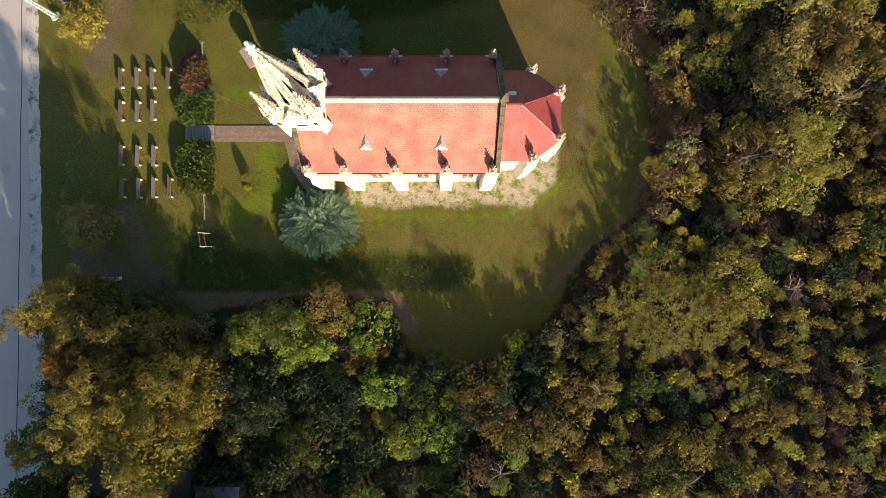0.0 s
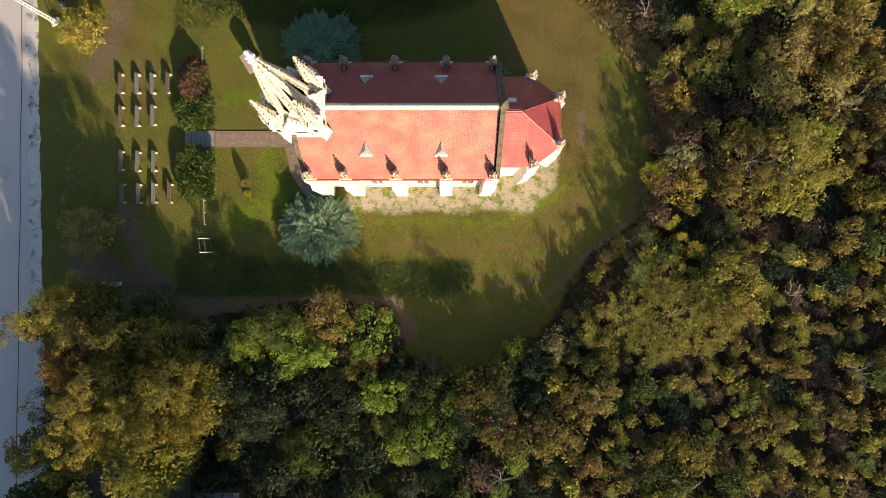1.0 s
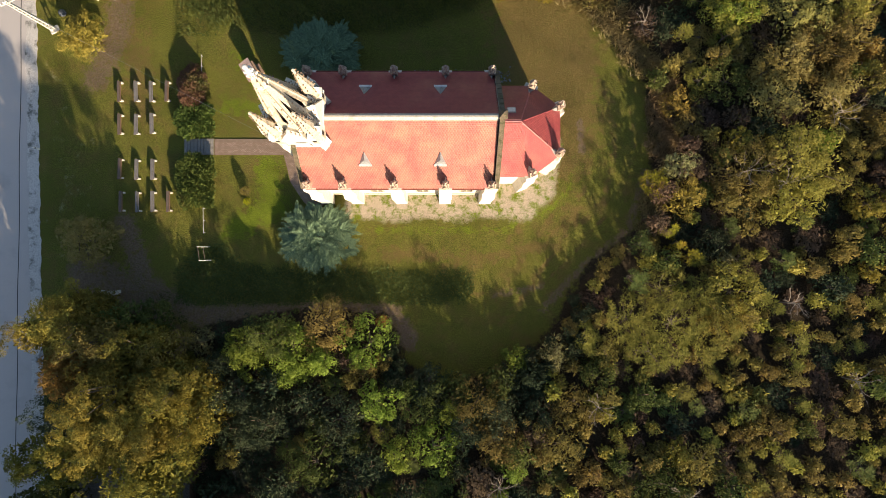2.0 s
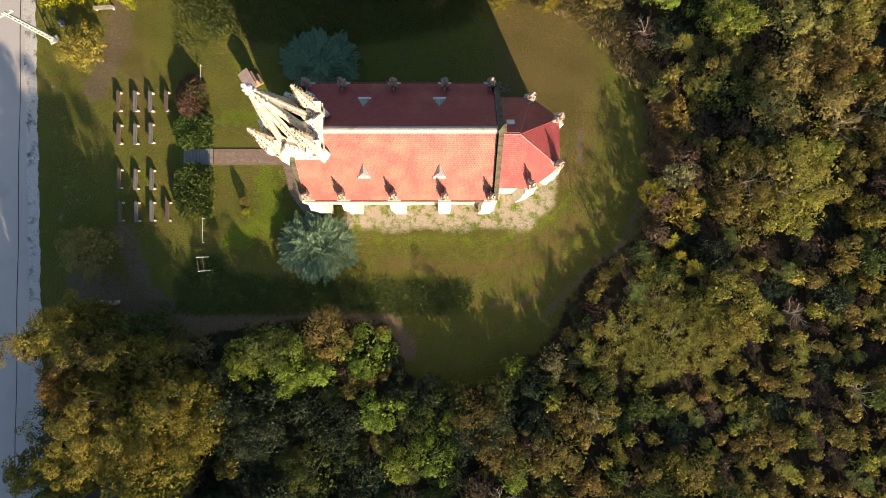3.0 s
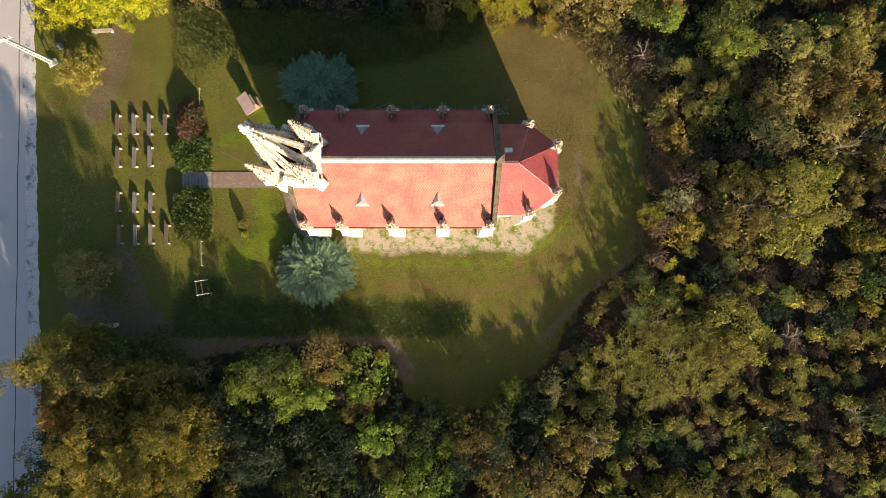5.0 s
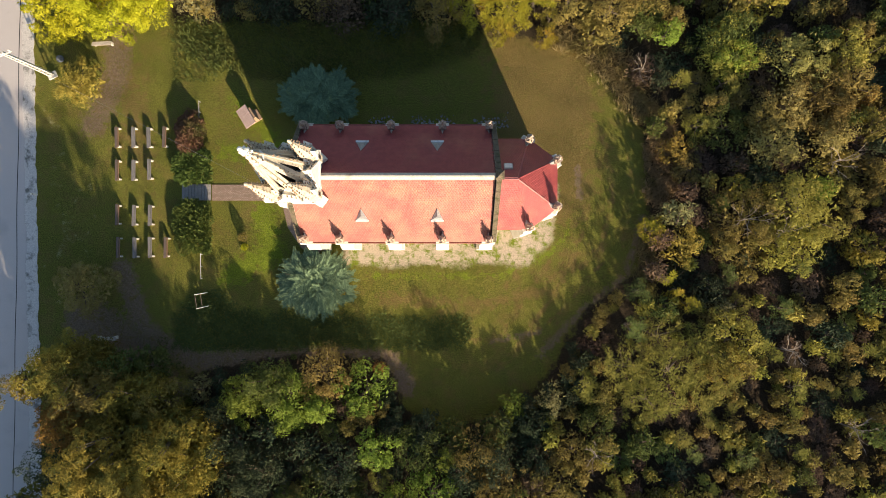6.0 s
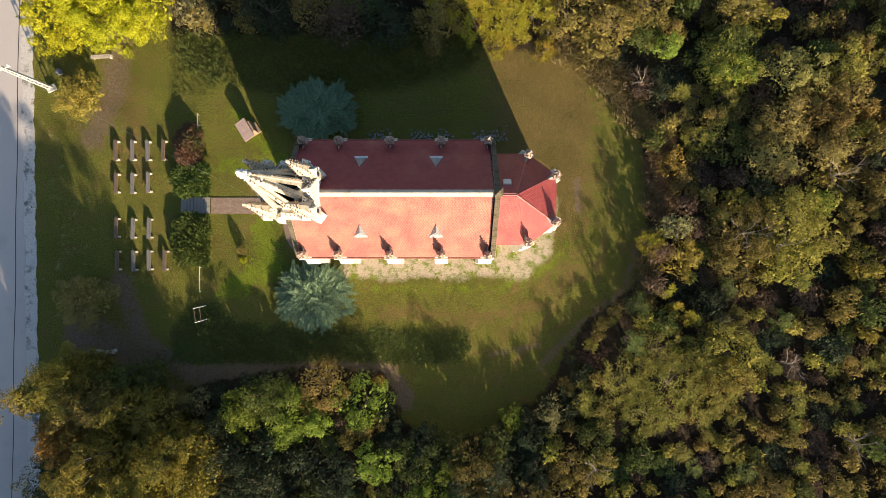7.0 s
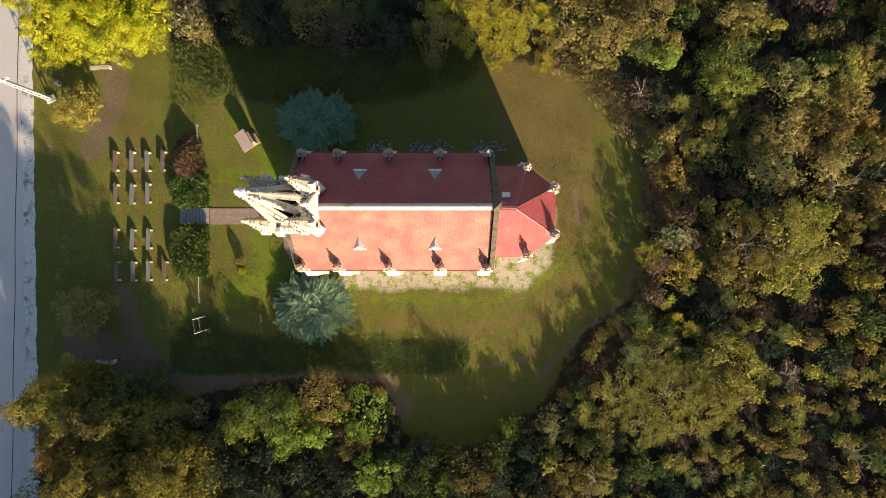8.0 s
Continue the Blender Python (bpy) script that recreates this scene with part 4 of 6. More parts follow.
# flower-like finial
bm = bmesh.new()
tapered(bm, 8, [(0.13, 22.3), (0.22, 22.45), (0.12, 22.65), (0.13, 22.95), (0.24, 23.05), (0.11, 23.2), (0.08, 23.55), (0.14, 23.65), (0, 23.85)])
fin = part("finial", bm, PALE, spire, "white stone finial", at=T)
for zz, k in ((22.35, 0.5), (22.95, 0.42)):
    for i in range(6):
        bm = bmesh.new()
        tapered(bm, 5, [(0.05, 0), (0.08, 0.1), (0.10, 0.3 * k), (0.06, 0.5 * k), (0, 0.6 * k)])
        part("petal", bm, PALE, fin, "", at=T @ Matrix.Rotation(i * math.pi / 3 + 0.4, 4, "Z") @ Matrix.Translation((0.07, 0, zz)) @ Matrix.Rotation(1.0, 4, "Y"))

# ---- plants ----
def leaves_on(rng, centre, rad, n, size, droop=0.25, flat=0.8):
    """Leaves over the upper and outer side of clumps. centre (k, 3), rad (k,), n leaves a clump."""
    k = len(centre)
    d = unit(rng.normal(size=(k * n, 3)))
    d[:, 2] = np.abs(d[:, 2]) * 1.1 - 0.25
    d = unit(d)
    c = np.repeat(centre, n, 0)
    r = np.repeat(rad, n)[:, None] * rng.uniform(0.45, 1.1, (k * n, 1)) ** 0.6
    base = c + d * r * (1, 1, flat)
    # leaves lie like scales on their clump, ruffled
    way = unit(np.cross(d, rng.normal(size=d.shape)) + d * 0.3 + rng.normal(size=d.shape) * 0.3 - np.array((0, 0, droop)))
    side = unit(np.cross(way, d + rng.normal(size=d.shape) * 0.45))
    up = np.cross(way, side)
    side = np.where(np.sum(up * d, 1, keepdims=True) < 0, -side, side)
    ln = size * rng.uniform(0.65, 1.35, k * n)
    return blades(base, way, side, ln, ln * rng.uniform(0.34, 0.55, k * n))


def fronds_on(rng, centre, rad, n, size):
    """Stars of long drooping leaves, as tree of heaven and sumac carry them."""
    k = len(centre)
    a = rng.uniform(0, math.tau, (k, 1)) + np.arange(n) * 2.399 + rng.normal(0, 0.15, (k, n))
    lift = rng.uniform(-0.25, 0.55, (k, n))
    way = unit(np.stack((np.cos(a), np.sin(a), lift), -1).reshape(-1, 3))
    base = np.repeat(centre, n, 0) + way * 0.05
    side = unit(np.cross(way, np.array((0, 0, 1.0)) + rng.normal(0, 0.25, way.shape)))
    side = np.where(np.cross(way, side)[:, 2:] < 0, -side, side)
    ln = size * rng.uniform(0.7, 1.2, k * n)
    return blades(base, way, side, ln, ln * 0.15, -0.2)


def clump_centres(rng, r, top, depth, n):
    """Clumps over a lumpy crown: a dome of radius r whose outline has lobes and gaps."""
    ph = rng.uniform(0, math.tau, 4)
    a = rng.uniform(0, math.tau, n)
    lobes = 1 + 0.16 * np.sin(3 * a + ph[0]) + 0.12 * np.sin(5 * a + ph[1]) + 0.07 * np.sin(8 * a + ph[2])
    q = np.sqrt(rng.uniform(0, 1, n))
    h = np.sqrt(np.clip(1 - q ** 2, 0, 1))
    x, y = r * 0.86 * q * lobes * np.cos(a), r * 0.86 * q * lobes * np.sin(a)
    z = top - depth * (1 - h) ** 1.4 - depth * 0.55 * rng.uniform(0, 1, n) ** 1.5 + 0.12 * depth * np.sin(2.2 * x / max(r, 0.5) * 2 + ph[3])
    # a skirt of lower branches, so that little light passes below the crown
    low = rng.uniform(0, 1, n) < 0.24
    z = np.where(low, np.minimum(z, top * rng.uniform(0.18, 0.6, n)), z)
    return np.stack((x, y, z), 1)


def trunk_mesh(rng, h, r, centres, thick, limbs=6):
    bm = bmesh.new()
    bend = rng.normal(0, 0.06 * h, 2)
    fork = h * 0.42
    pts = [(0, 0, -0.25), (bend[0] * 0.3, bend[1] * 0.3, fork * 0.5), (bend[0], bend[1], fork)]
    tube(bm, pts, [thick * 1.25, thick, thick * 0.75], 7)
    pick = rng.choice(len(centres), min(limbs, len(centres)), replace=False)
    for k in pick:
        tip = centres[k]
        mid = np.array(pts[2]) * 0.45 + tip * 0.55 + (0, 0, -0.1 * h)
        tube(bm, [pts[2], tuple(mid), tuple(tip)], [thick * 0.55, thick * 0.35, thick * 0.12], 5)
    return mesh_of("trunk", bm, BARK)


SPECIES = {
    # leaf, kind of foliage, size of leaf, leaves a clump, words
    "bright": ("bright", "leaf", 0.21, 70, "broad-leaved tree with fresh yellow-green foliage"),
    "green": ("green", "leaf", 0.20, 70, "broad-leaved tree with mid-green foliage"),
    "dark": ("dark", "leaf", 0.18, 66, "shaded thicket tree with dull dark green foliage"),
    "olive": ("olive", "leaf", 0.175, 78, "tree with olive-green autumn foliage"),
    "ochre": ("ochre", "leaf", 0.19, 84, "large tree turning ochre-yellow in autumn"),
    "gold": ("gold", "leaf", 0.17, 70, "golden-tan rounded bush in autumn leaf"),
    "yellow": ("yellow", "leaf", 0.19, 110, "tree in full bright yellow autumn leaf"),
    "rust": ("rust", "leaf", 0.19, 66, "shrub turning rusty orange in autumn"),
    "brown": ("brown", "leaf", 0.17, 50, "half-bare thicket shrub with brown withered leaves"),
    "lime": ("lime", "leaf", 0.20, 70, "tall broad-leaved tree with yellow-green foliage"),
    "hay": ("hay", "leaf", 0.19, 74, "tall tree with pale straw-green autumn foliage"),
    "pale": ("pale", "leaf", 0.17, 60, "shrub with pale grey-green narrow leaves"),
    "frond": ("frond", "frond", 0.37, 16, "young tree of heaven with long drooping fronds"),
    "fern": ("green", "frond", 0.34, 16, "young sapling with dull green drooping fronds"),
    "sumac": ("sumac", "frond", 0.34, 18, "sumac shrub with bright yellow-green fronds"),
}


def make_tree(species, x, y, r, h, seed, group="", label="", depth=None, dense=1.0, name=""):
    """One tree or bush with its own trunk, limbs and crown."""
    rng = np.random.default_rng(seed)
    leaf, kind, size, per, words = SPECIES[species]
    depth = depth or h * 0.72
    if kind == "leaf":
        rc = np.clip(0.17 * r + 0.14, 0.24, 0.62)
        n = int(np.clip(dense * 1.35 * (r / rc) ** 2, 10, 150))
        c = clump_centres(rng, r, h - rc * 0.6, depth, n)
        rad = rc * rng.uniform(0.45, 1.35, n)
        piece = leaves_on(rng, c, rad, int(per * (0.7 if y < -20 else 1.55) * (rc / 0.5) ** 1.4), size * (1.25 if y < -20 else 0.82))
        # shaded leaves and twigs inside the crown
        m = int((75 if h > 7 else 28) * r * h) + 30
        a, q, u = rng.uniform(0, math.tau, m), 0.78 * r * np.sqrt(rng.uniform(0, 1, m)), rng.uniform(0.1, 0.80, m)
        way = unit(rng.normal(size=(m, 3)))
        side = unit(np.cross(way, rng.normal(size=(m, 3))))
        inside = blades(np.stack((q * np.cos(a), q * np.sin(a), h * u * (1 - 0.25 * q / r)), 1), way, side, rng.uniform(0.3, 0.5, m), rng.uniform(0.16, 0.26, m))
        piece = (np.concatenate((piece[0], inside[0])), np.concatenate((piece[1], inside[1] + len(piece[0]))))
    else:
        n = int(np.clip(dense * 13.0 * r * r, 10, 300))
        c = clump_centres(rng, r, h - 0.15, depth, n)
        piece = fronds_on(rng, c, None, per, size)
    nm = name or ("tree" if h > 2.6 else "bush")
    t = thing(nm, (x, y, 0), label or words, "tree" if nm == "tree" else "bush", group)
    part("trunk", trunk_mesh(rng, h, r, c, 0.035 + 0.022 * h, 7), BARK, t, at=Matrix.Translation((x, y, 0)))
    part("crown", leaf_mesh("crown", [piece], LEAF[leaf]), LEAF[leaf], t, at=Matrix.Translation((x, y, 0)))
    return t


HEROES = []


def tree(species, x, y, r, h, label="", dense=1.0, name="", group=""):
    HEROES.append((x, y, r))
    return make_tree(species, x, y, r, h, 1000 + len(HEROES), group, label, None, dense, name)


# the large roadside trees, then unseen ones added to cast shade
for sp, x, y, r, h in (
        ("ochre", -30.6, -4.6, 2.9, 9.3), ("ochre", -29.4, -4.0, 1.8, 8.7), ("olive", -28.0, -6.4, 2.8, 8.8), ("ochre", -25.0, -6.8, 2.2, 8.1),
        ("green", -26.8, -4.4, 1.4, 5.4), ("green", -24.7, -4.7, 1.8, 3.4), ("olive", -23.9, -7.6, 2.2, 5.8), ("rust", -30.9, -9.3, 2.5, 7.7),
        ("ochre", -26.6, -10.2, 3.0, 10.4), ("ochre", -22.4, -10.1, 2.7, 9.2), ("ochre", -23.0, -13.9, 2.7, 10.6), ("ochre", -22.8, -11.9, 2.3, 10.1), ("ochre", -20.8, -10.6, 2.1, 7.4), ("ochre", -24.2, -12.6, 3.5, 10.6),
        ("ochre", -20.9, -12.9, 2.8, 7.8), ("ochre", -27.6, -14.0, 3.0, 9.8), ("ochre", -23.4, -16.8, 3.4, 12.6), ("ochre", -30.6, -16.2, 3.0, 8.4),
        ("dark", -19.2, -8.7, 1.6, 4.2), ("dark", -17.6, -11.2, 1.9, 5.2), ("dark", -15.6, -13.8, 2.4, 5.2), ("dark", -31.9, -12.6, 2.4, 6.8), ("ochre", -29.2, -12.0, 2.2, 8.4), ("ochre", -34.0, -16.0, 2.2, 7.0), ("ochre", -33.1, -5.7, 1.7, 8.5),
        # out of view to the south: added only to shade road and west lawn
        ("ochre", -25.5, -24.4, 4.5, 9.6), ("ochre", -20.6, -24.2, 3.6, 9.0), ("green", -31.1, -24.4, 4.3, 10.5), ("green", -18.0, -29.0, 4.6, 12.0), ("green", -14.0, -37.0, 5.0, 14.0), ("ochre", -18.0, -42.0, 5.2, 16.0),
        ("ochre", -25.9, -28.5, 5.1, 12.0), ("green", -30.5, -33.0, 5.2, 13.0), ("ochre", -25.0, -36.0, 5.2, 14.0), ("green", -35.0, -28.5, 4.6, 11.5),
        ("ochre", -29.0, -41.0, 5.2, 15.0), ("green", -22.0, -42.0, 5.2, 15.5), ("ochre", -34.6, -36.5, 4.8, 13.0), ("green", -33.2, -20.5, 2.8, 9.0)):
    tree(sp, x, y, r, h, dense=1.6, group="roadside trees")
# trees and bushes along the edge of the lawn
tree("pale", -21.04, -6.84, 1.33, 2.6, group="edge trees")
tree("bright", -16.90, -7.45, 2.50, 3.9, dense=1.6, group="edge trees")
tree("bright", -13.00, -7.95, 3.15, 3.8, dense=1.6, group="edge trees")
tree("olive", -10.00, -5.50, 2.80, 3.8, group="edge trees")
tree("bright", -6.67, -6.96, 2.78, 3.5, group="edge trees")
tree("green", -14.47, -6.09, 2.38, 4.3, dense=1.6, group="edge trees")
tree("bright", -5.56, -12.12, 2.11, 3.5, group="edge trees")
tree("green", -2.25, -12.22, 2.25, 2.6, group="edge trees")
tree("bright", -0.58, -15.87, 2.50, 3.4, group="edge trees")
tree("green", -11.05, -17.48, 3.00, 2.9, group="edge trees")
tree("bright", -4.06, -16.91, 1.65, 3.2, group="edge trees")
tree("dark", -8.92, -13.57, 2.66, 3.1, group="edge trees")
tree("dark", -14.94, -13.80, 2.94, 2.2, group="edge trees")
tree("olive", 3.12, -11.78, 2.93, 4.4, group="edge trees")
tree("olive", 4.79, -15.23, 2.76, 3.9, group="edge trees")
tree("bright", 6.70, -8.42, 1.33, 2.4, group="edge trees")
tree("pale", 9.92, -7.83, 1.78, 2.3, group="edge trees")
tree("dark", 4.56, -12.81, 2.14, 4.4, group="edge trees")
tree("dark", 8.10, -12.91, 2.19, 2.8, group="edge trees")
tree("olive", 11.29, -12.20, 2.05, 2.7, group="edge trees")
tree("dark", 2.21, -14.59, 2.16, 3.7, group="edge trees")
tree("green", 13.77, -9.75, 2.06, 2.7, group="edge trees")
tree("olive", 14.38, -7.84, 1.68, 2.3, group="edge trees")
tree("green", 1.02, -10.97, 1.75, 3.3, group="edge trees")
tree("dark", -1.18, -10.32, 1.67, 2.2, group="edge trees")
tree("green", 4.88, -10.28, 1.55, 3.6, group="edge trees")
tree("dark", 7.89, -10.25, 1.86, 2.6, group="edge trees")
tree("olive", 10.35, -15.56, 2.79, 3.6, group="edge trees")
tree("frond", 16.11, -4.82, 3.02, 3.0, dense=1.05, group="edge trees")
tree("frond", 19.88, -5.45, 3.83, 3.9, dense=1.05, group="edge trees")
tree("frond", 23.43, -5.69, 2.96, 3.9, dense=1.05, group="edge trees")
tree("frond", 17.70, -7.96, 2.51, 3.2, dense=1.05, group="edge trees")
tree("frond", 22.59, -2.91, 2.42, 3.0, dense=1.05, group="edge trees")
tree("lime", 25.09, -2.34, 2.77, 4.0, group="edge trees")
tree("ochre", 24.28, -4.56, 2.40, 3.6, group="edge trees")
tree("frond", 18.98, -1.83, 2.39, 3.9, dense=1.05, group="edge trees")
tree("lime", 25.10, 22.64, 2.96, 3.7, group="edge trees")
tree("hay", 30.80, 21.38, 3.01, 4.7, group="edge trees")
tree("hay", 29.92, 17.46, 2.37, 4.2, group="edge trees")
tree("lime", 35.03, 22.20, 2.46, 4.2, group="edge trees")
tree("hay", 33.68, 14.78, 2.10, 3.8, group="edge trees")
tree("olive", 22.41, -17.43, 2.61, 3.1, group="edge trees")
tree("green", 19.19, -19.39, 2.81, 3.0, group="edge trees")
tree("gold", 20.68, 14.17, 1.64, 1.8, group="edge trees")
tree("gold", 20.83, 5.65, 2.03, 3.5, group="edge trees")
tree("sumac", 18.41, 6.94, 1.31, 3.2, dense=1.7, group="edge trees")
tree("brown", 19.00, 6.20, 1.10, 3.9, group="edge trees")
tree("brown", 18.70, 3.40, 1.10, 3.8, group="edge trees")
tree("fern", 17.20, 1.60, 1.25, 3.3, dense=1.5, group="edge trees")
tree("brown", 13.30, -3.30, 1.20, 1.3, group="edge trees")
tree("fern", 16.60, -1.40, 1.30, 4.0, dense=1.5, group="edge trees")
tree("pale", 20.30, 8.30, 1.30, 4.6, group="edge trees")
tree("olive", 26.24, 8.00, 3.68, 4.2, group="edge trees")
tree("lime", 30.44, 8.70, 3.89, 6.0, group="edge trees")
tree("lime", 29.93, 5.59, 2.83, 4.3, group="edge trees")
tree("hay", 28.48, 14.25, 2.65, 4.3, group="edge trees")
tree("olive", 32.71, 18.25, 3.66, 4.3, group="edge trees")
tree("olive", 34.82, 19.58, 2.33, 4.8, group="edge trees")
tree("brown", 17.61, 20.82, 1.68, 2.2, group="edge trees")
tree("sumac", 20.47, 1.60, 0.78, 2.6, dense=1.7, group="edge trees")
tree("sumac", 21.66, 0.52, 0.78, 2.7, dense=1.7, group="edge trees")
tree("sumac", 19.71, 2.83, 0.78, 2.8, dense=1.7, group="edge trees")
tree("green", 24.70, 15.87, 2.93, 2.6, group="edge trees")
tree("ochre", 36.90, 5.30, 1.94, 2.9, group="edge trees")
tree("yellow", -32.98, 27.07, 3.66, 4.8, dense=1.6, group="edge trees")
tree("yellow", -28.98, 27.09, 3.96, 5.2, dense=1.6, group="edge trees")
tree("yellow", -26.06, 27.33, 2.84, 4.4, dense=1.6, group="edge trees")
tree("yellow", -29.87, 29.88, 4.12, 6.0, dense=1.6, group="edge trees")
tree("pale", -21.29, 27.41, 2.02, 3.6, group="edge trees")
tree("olive", -20.75, 26.83, 1.28, 2.6, group="edge trees")
tree("gold", -31.44, 19.89, 2.15, 2.9, "yellow-brown autumn bush beside the concrete pole", 2.0)
tree("dark", -14.32, 27.09, 2.84, 4.4, group="edge trees")
tree("brown", -8.24, 26.06, 2.48, 4.0, group="edge trees")
tree("olive", -11.01, 27.33, 2.37, 4.4, group="edge trees")
tree("dark", -4.40, 25.98, 2.61, 4.2, group="edge trees")
tree("olive", -0.13, 26.22, 2.47, 4.2, group="edge trees")
tree("sumac", 2.77, 26.60, 2.23, 3.2, dense=1.6, group="edge trees")
tree("sumac", 5.92, 26.12, 2.42, 3.2, dense=1.6, group="edge trees")
tree("sumac", 8.33, 27.05, 2.13, 3.3, dense=1.6, group="edge trees")
tree("sumac", 4.21, 28.21, 2.22, 3.4, dense=1.6, group="edge trees")
tree("sumac", 0.35, 27.73, 1.93, 3.4, dense=1.6, group="edge trees")
tree("sumac", 5.30, 24.58, 1.49, 2.0, dense=1.6, group="edge trees")
tree("sumac", 9.36, 23.99, 1.10, 1.5, dense=1.6, group="edge trees")
tree("olive", 11.28, 26.93, 2.76, 4.2, group="edge trees")
tree("olive", 14.73, 26.07, 2.83, 4.6, group="edge trees")
tree("olive", 17.72, 27.40, 2.58, 4.8, group="edge trees")
tree("olive", 13.53, 24.31, 1.66, 2.8, group="edge trees")
tree("green", 17.99, 25.16, 2.06, 2.4, group="edge trees")
tree("green", 24.67, 23.27, 3.14, 3.7, group="edge trees")
tree("bright", 25.20, 21.86, 1.91, 3.7, group="edge trees")
tree("ochre", 27.27, 26.58, 2.28, 3.8, group="edge trees")
tree("olive", 25.50, 27.00, 2.14, 5.2, group="edge trees")
# paler hay leaves make up for the sun this bush does not get
tree("hay", -31.0, 1.9, 2.5, 4.2, "dark ochre rounded bush by the road, leaves lightened as if sunlit", 1.8)

# strips of reeds where no tree stands
REEDS = [[(18.2, 15.5), (20.6, 16.5), (21.4, 11.0), (20.0, 8.6), (18.7, 9.5)],
         [(9.5, 23.9), (12.8, 22.8), (15.6, 19.2), (17.8, 16.3), (19.6, 17.6), (17.2, 21.8), (14.2, 25.2), (11.0, 25.6)],
         [(17.3, 2.6), (18.7, 8.5), (19.9, 8.5), (18.8, 2.0)]]

# ---- woodland round the clearing ----
def woodland():
    rng = np.random.default_rng(77)
    kinds = [("dark", 1.5, 3.2), ("dark", 1.2, 2.6), ("dark", 1.8, 3.8), ("olive", 1.4, 3.4), ("olive", 1.1, 2.8), ("olive", 1.7, 4.0),
             ("green", 1.5, 3.6), ("green", 1.2, 3.0), ("brown", 1.2, 2.8), ("brown", 1.5, 3.2), ("ochre", 1.2, 3.3), ("bright", 1.3, 3.6),
             ("bright", 1.6, 4.2), ("frond", 1.3, 3.0), ("sumac", 1.3, 2.4), ("rust", 1.0, 2.4), ("pale", 1.0, 2.6), ("fern", 1.2, 2.8),
             ("olive", 0.75, 2.1), ("frond", 0.8, 2.0), ("lime", 0.7, 2.2), ("olive", 0.95, 2.5), ("brown", 0.8, 1.7)]
    east = [2, 2, 1, 8, 8, 7, 2.5, 2.5, 3, 2, 4, 1.5, 1.0, 4, 0, 0.7, 1.2, 4, 6, 3, 2, 6, 1]
    low = [1, 1, 0.5, 1, 2, 0.5, 0.5, 1, 1, 0.5, 0.6, 0.3, 0.1, 2, 0, 0.5, 0.4, 2, 14, 9, 6, 9, 5]
    south = [8, 7, 6, 1.5, 1, 1, 4, 4, 1, 0.5, 0, 2, 1.5, 0.5, 0, 0.2, 0.3, 0.5, 0, 0, 0, 0, 0]
    north = [5, 4, 5, 4, 3, 3, 3, 2, 4, 3, 1, 0, 0, 1, 0, 0.5, 0.5, 1, 0, 0, 0, 0, 0]
    sunny = [0.5, 0.5, 0.5, 5, 3, 4, 1, 1, 1, 1, 2, 2, 1, 2, 5, 0.5, 0.5, 1, 1, 0, 0, 1, 0]
    protos, inner, low_bushes = {}, [], []
    placed = [(x, y, r) for x, y, r in HEROES]
    tries = kept = 0
    while tries < 9000:
        tries += 1
        x, y = rng.uniform(-26, 42.5), rng.uniform(-25.5, 32.5)
        edge = float(outside(np.array([x]), np.array([y]), LAWN)[0])
        if edge < 0.7 or any(float(outside(np.array([x]), np.array([y]), p)[0]) < 0 for p in REEDS):
            continue
        w = east
        if y > 22:
            w = north if x < 2.0 else sunny if x < 20 else east
        elif x < 6 - 0.3 * y - 3:
            w = south
        elif y < 1:
            w = low
        k = int(rng.choice(len(kinds), p=np.array(w) / sum(w)))
        layer = rng.uniform()
        if edge > 2.0 and layer < (0.25 if w is low else 0.42):
            k = int(rng.choice((0, 1, 2, 6, 7, 7) if w is south else (0, 1, 6, 8, 9, 3)))         # low growth under the crowns, darker leaf colours deepening the shade between them
        sp, r, h = kinds[k]
        s = rng.uniform(0.8, 1.25)
        if w is low:
            s *= 0.95
        tall = rng.uniform(0.85, 1.15) * (0.85 if w is south or w is low else 0.95)
        if edge > 2.0:
            tall *= 0.40 if layer < (0.25 if w is low else 0.42) else 1.15
        if edge < 2.0:
            s, tall = s * 0.8, tall * (0.78 if w is low else 1.05)
        if any((x - a) ** 2 + (y - b) ** 2 < (0.62 * (r * s + min(c, 2.2))) ** 2 for a, b, c in placed):
            continue
        placed.append((x, y, r * s))
        m = Matrix.LocRotScale((x, y, 0), Euler((0, 0, rng.uniform(0, math.tau))), (s, s, s * tall))
        if k not in protos:
            protos[k] = make_tree(sp, x, y, r, h, 500 + k, "woodland trees", dense=1.9 if sp in ("frond", "fern") else 1.05, name="tree")
        elif edge < 7 and kept < 200:
            copy_thing(protos[k], m)
            kept += 1
        else:
            inner.append((k, m))
    # low bushes filling the southern edge under the crowns, added to block sun
    for i in range(600):
        x, y = rng.uniform(-5, 13), rng.uniform(-15, -3)
        edge = float(outside(np.array([x]), np.array([y]), LAWN)[0])
        if 0.4 < edge < 2.6 and all((x - a) ** 2 + (y - b) ** 2 > 0.8 for a, b in low_bushes):
            low_bushes.append((x, y))
            s = rng.uniform(0.5, 0.75)
            inner.append((1, Matrix.LocRotScale((x, y, 0), Euler((0, 0, rng.uniform(0, math.tau))), (s, s, s * 1.35))))
    # the depth of the wood, past counting: one object
    vs, fs, mats, slot, own, n = [], [], [], [], [], 0
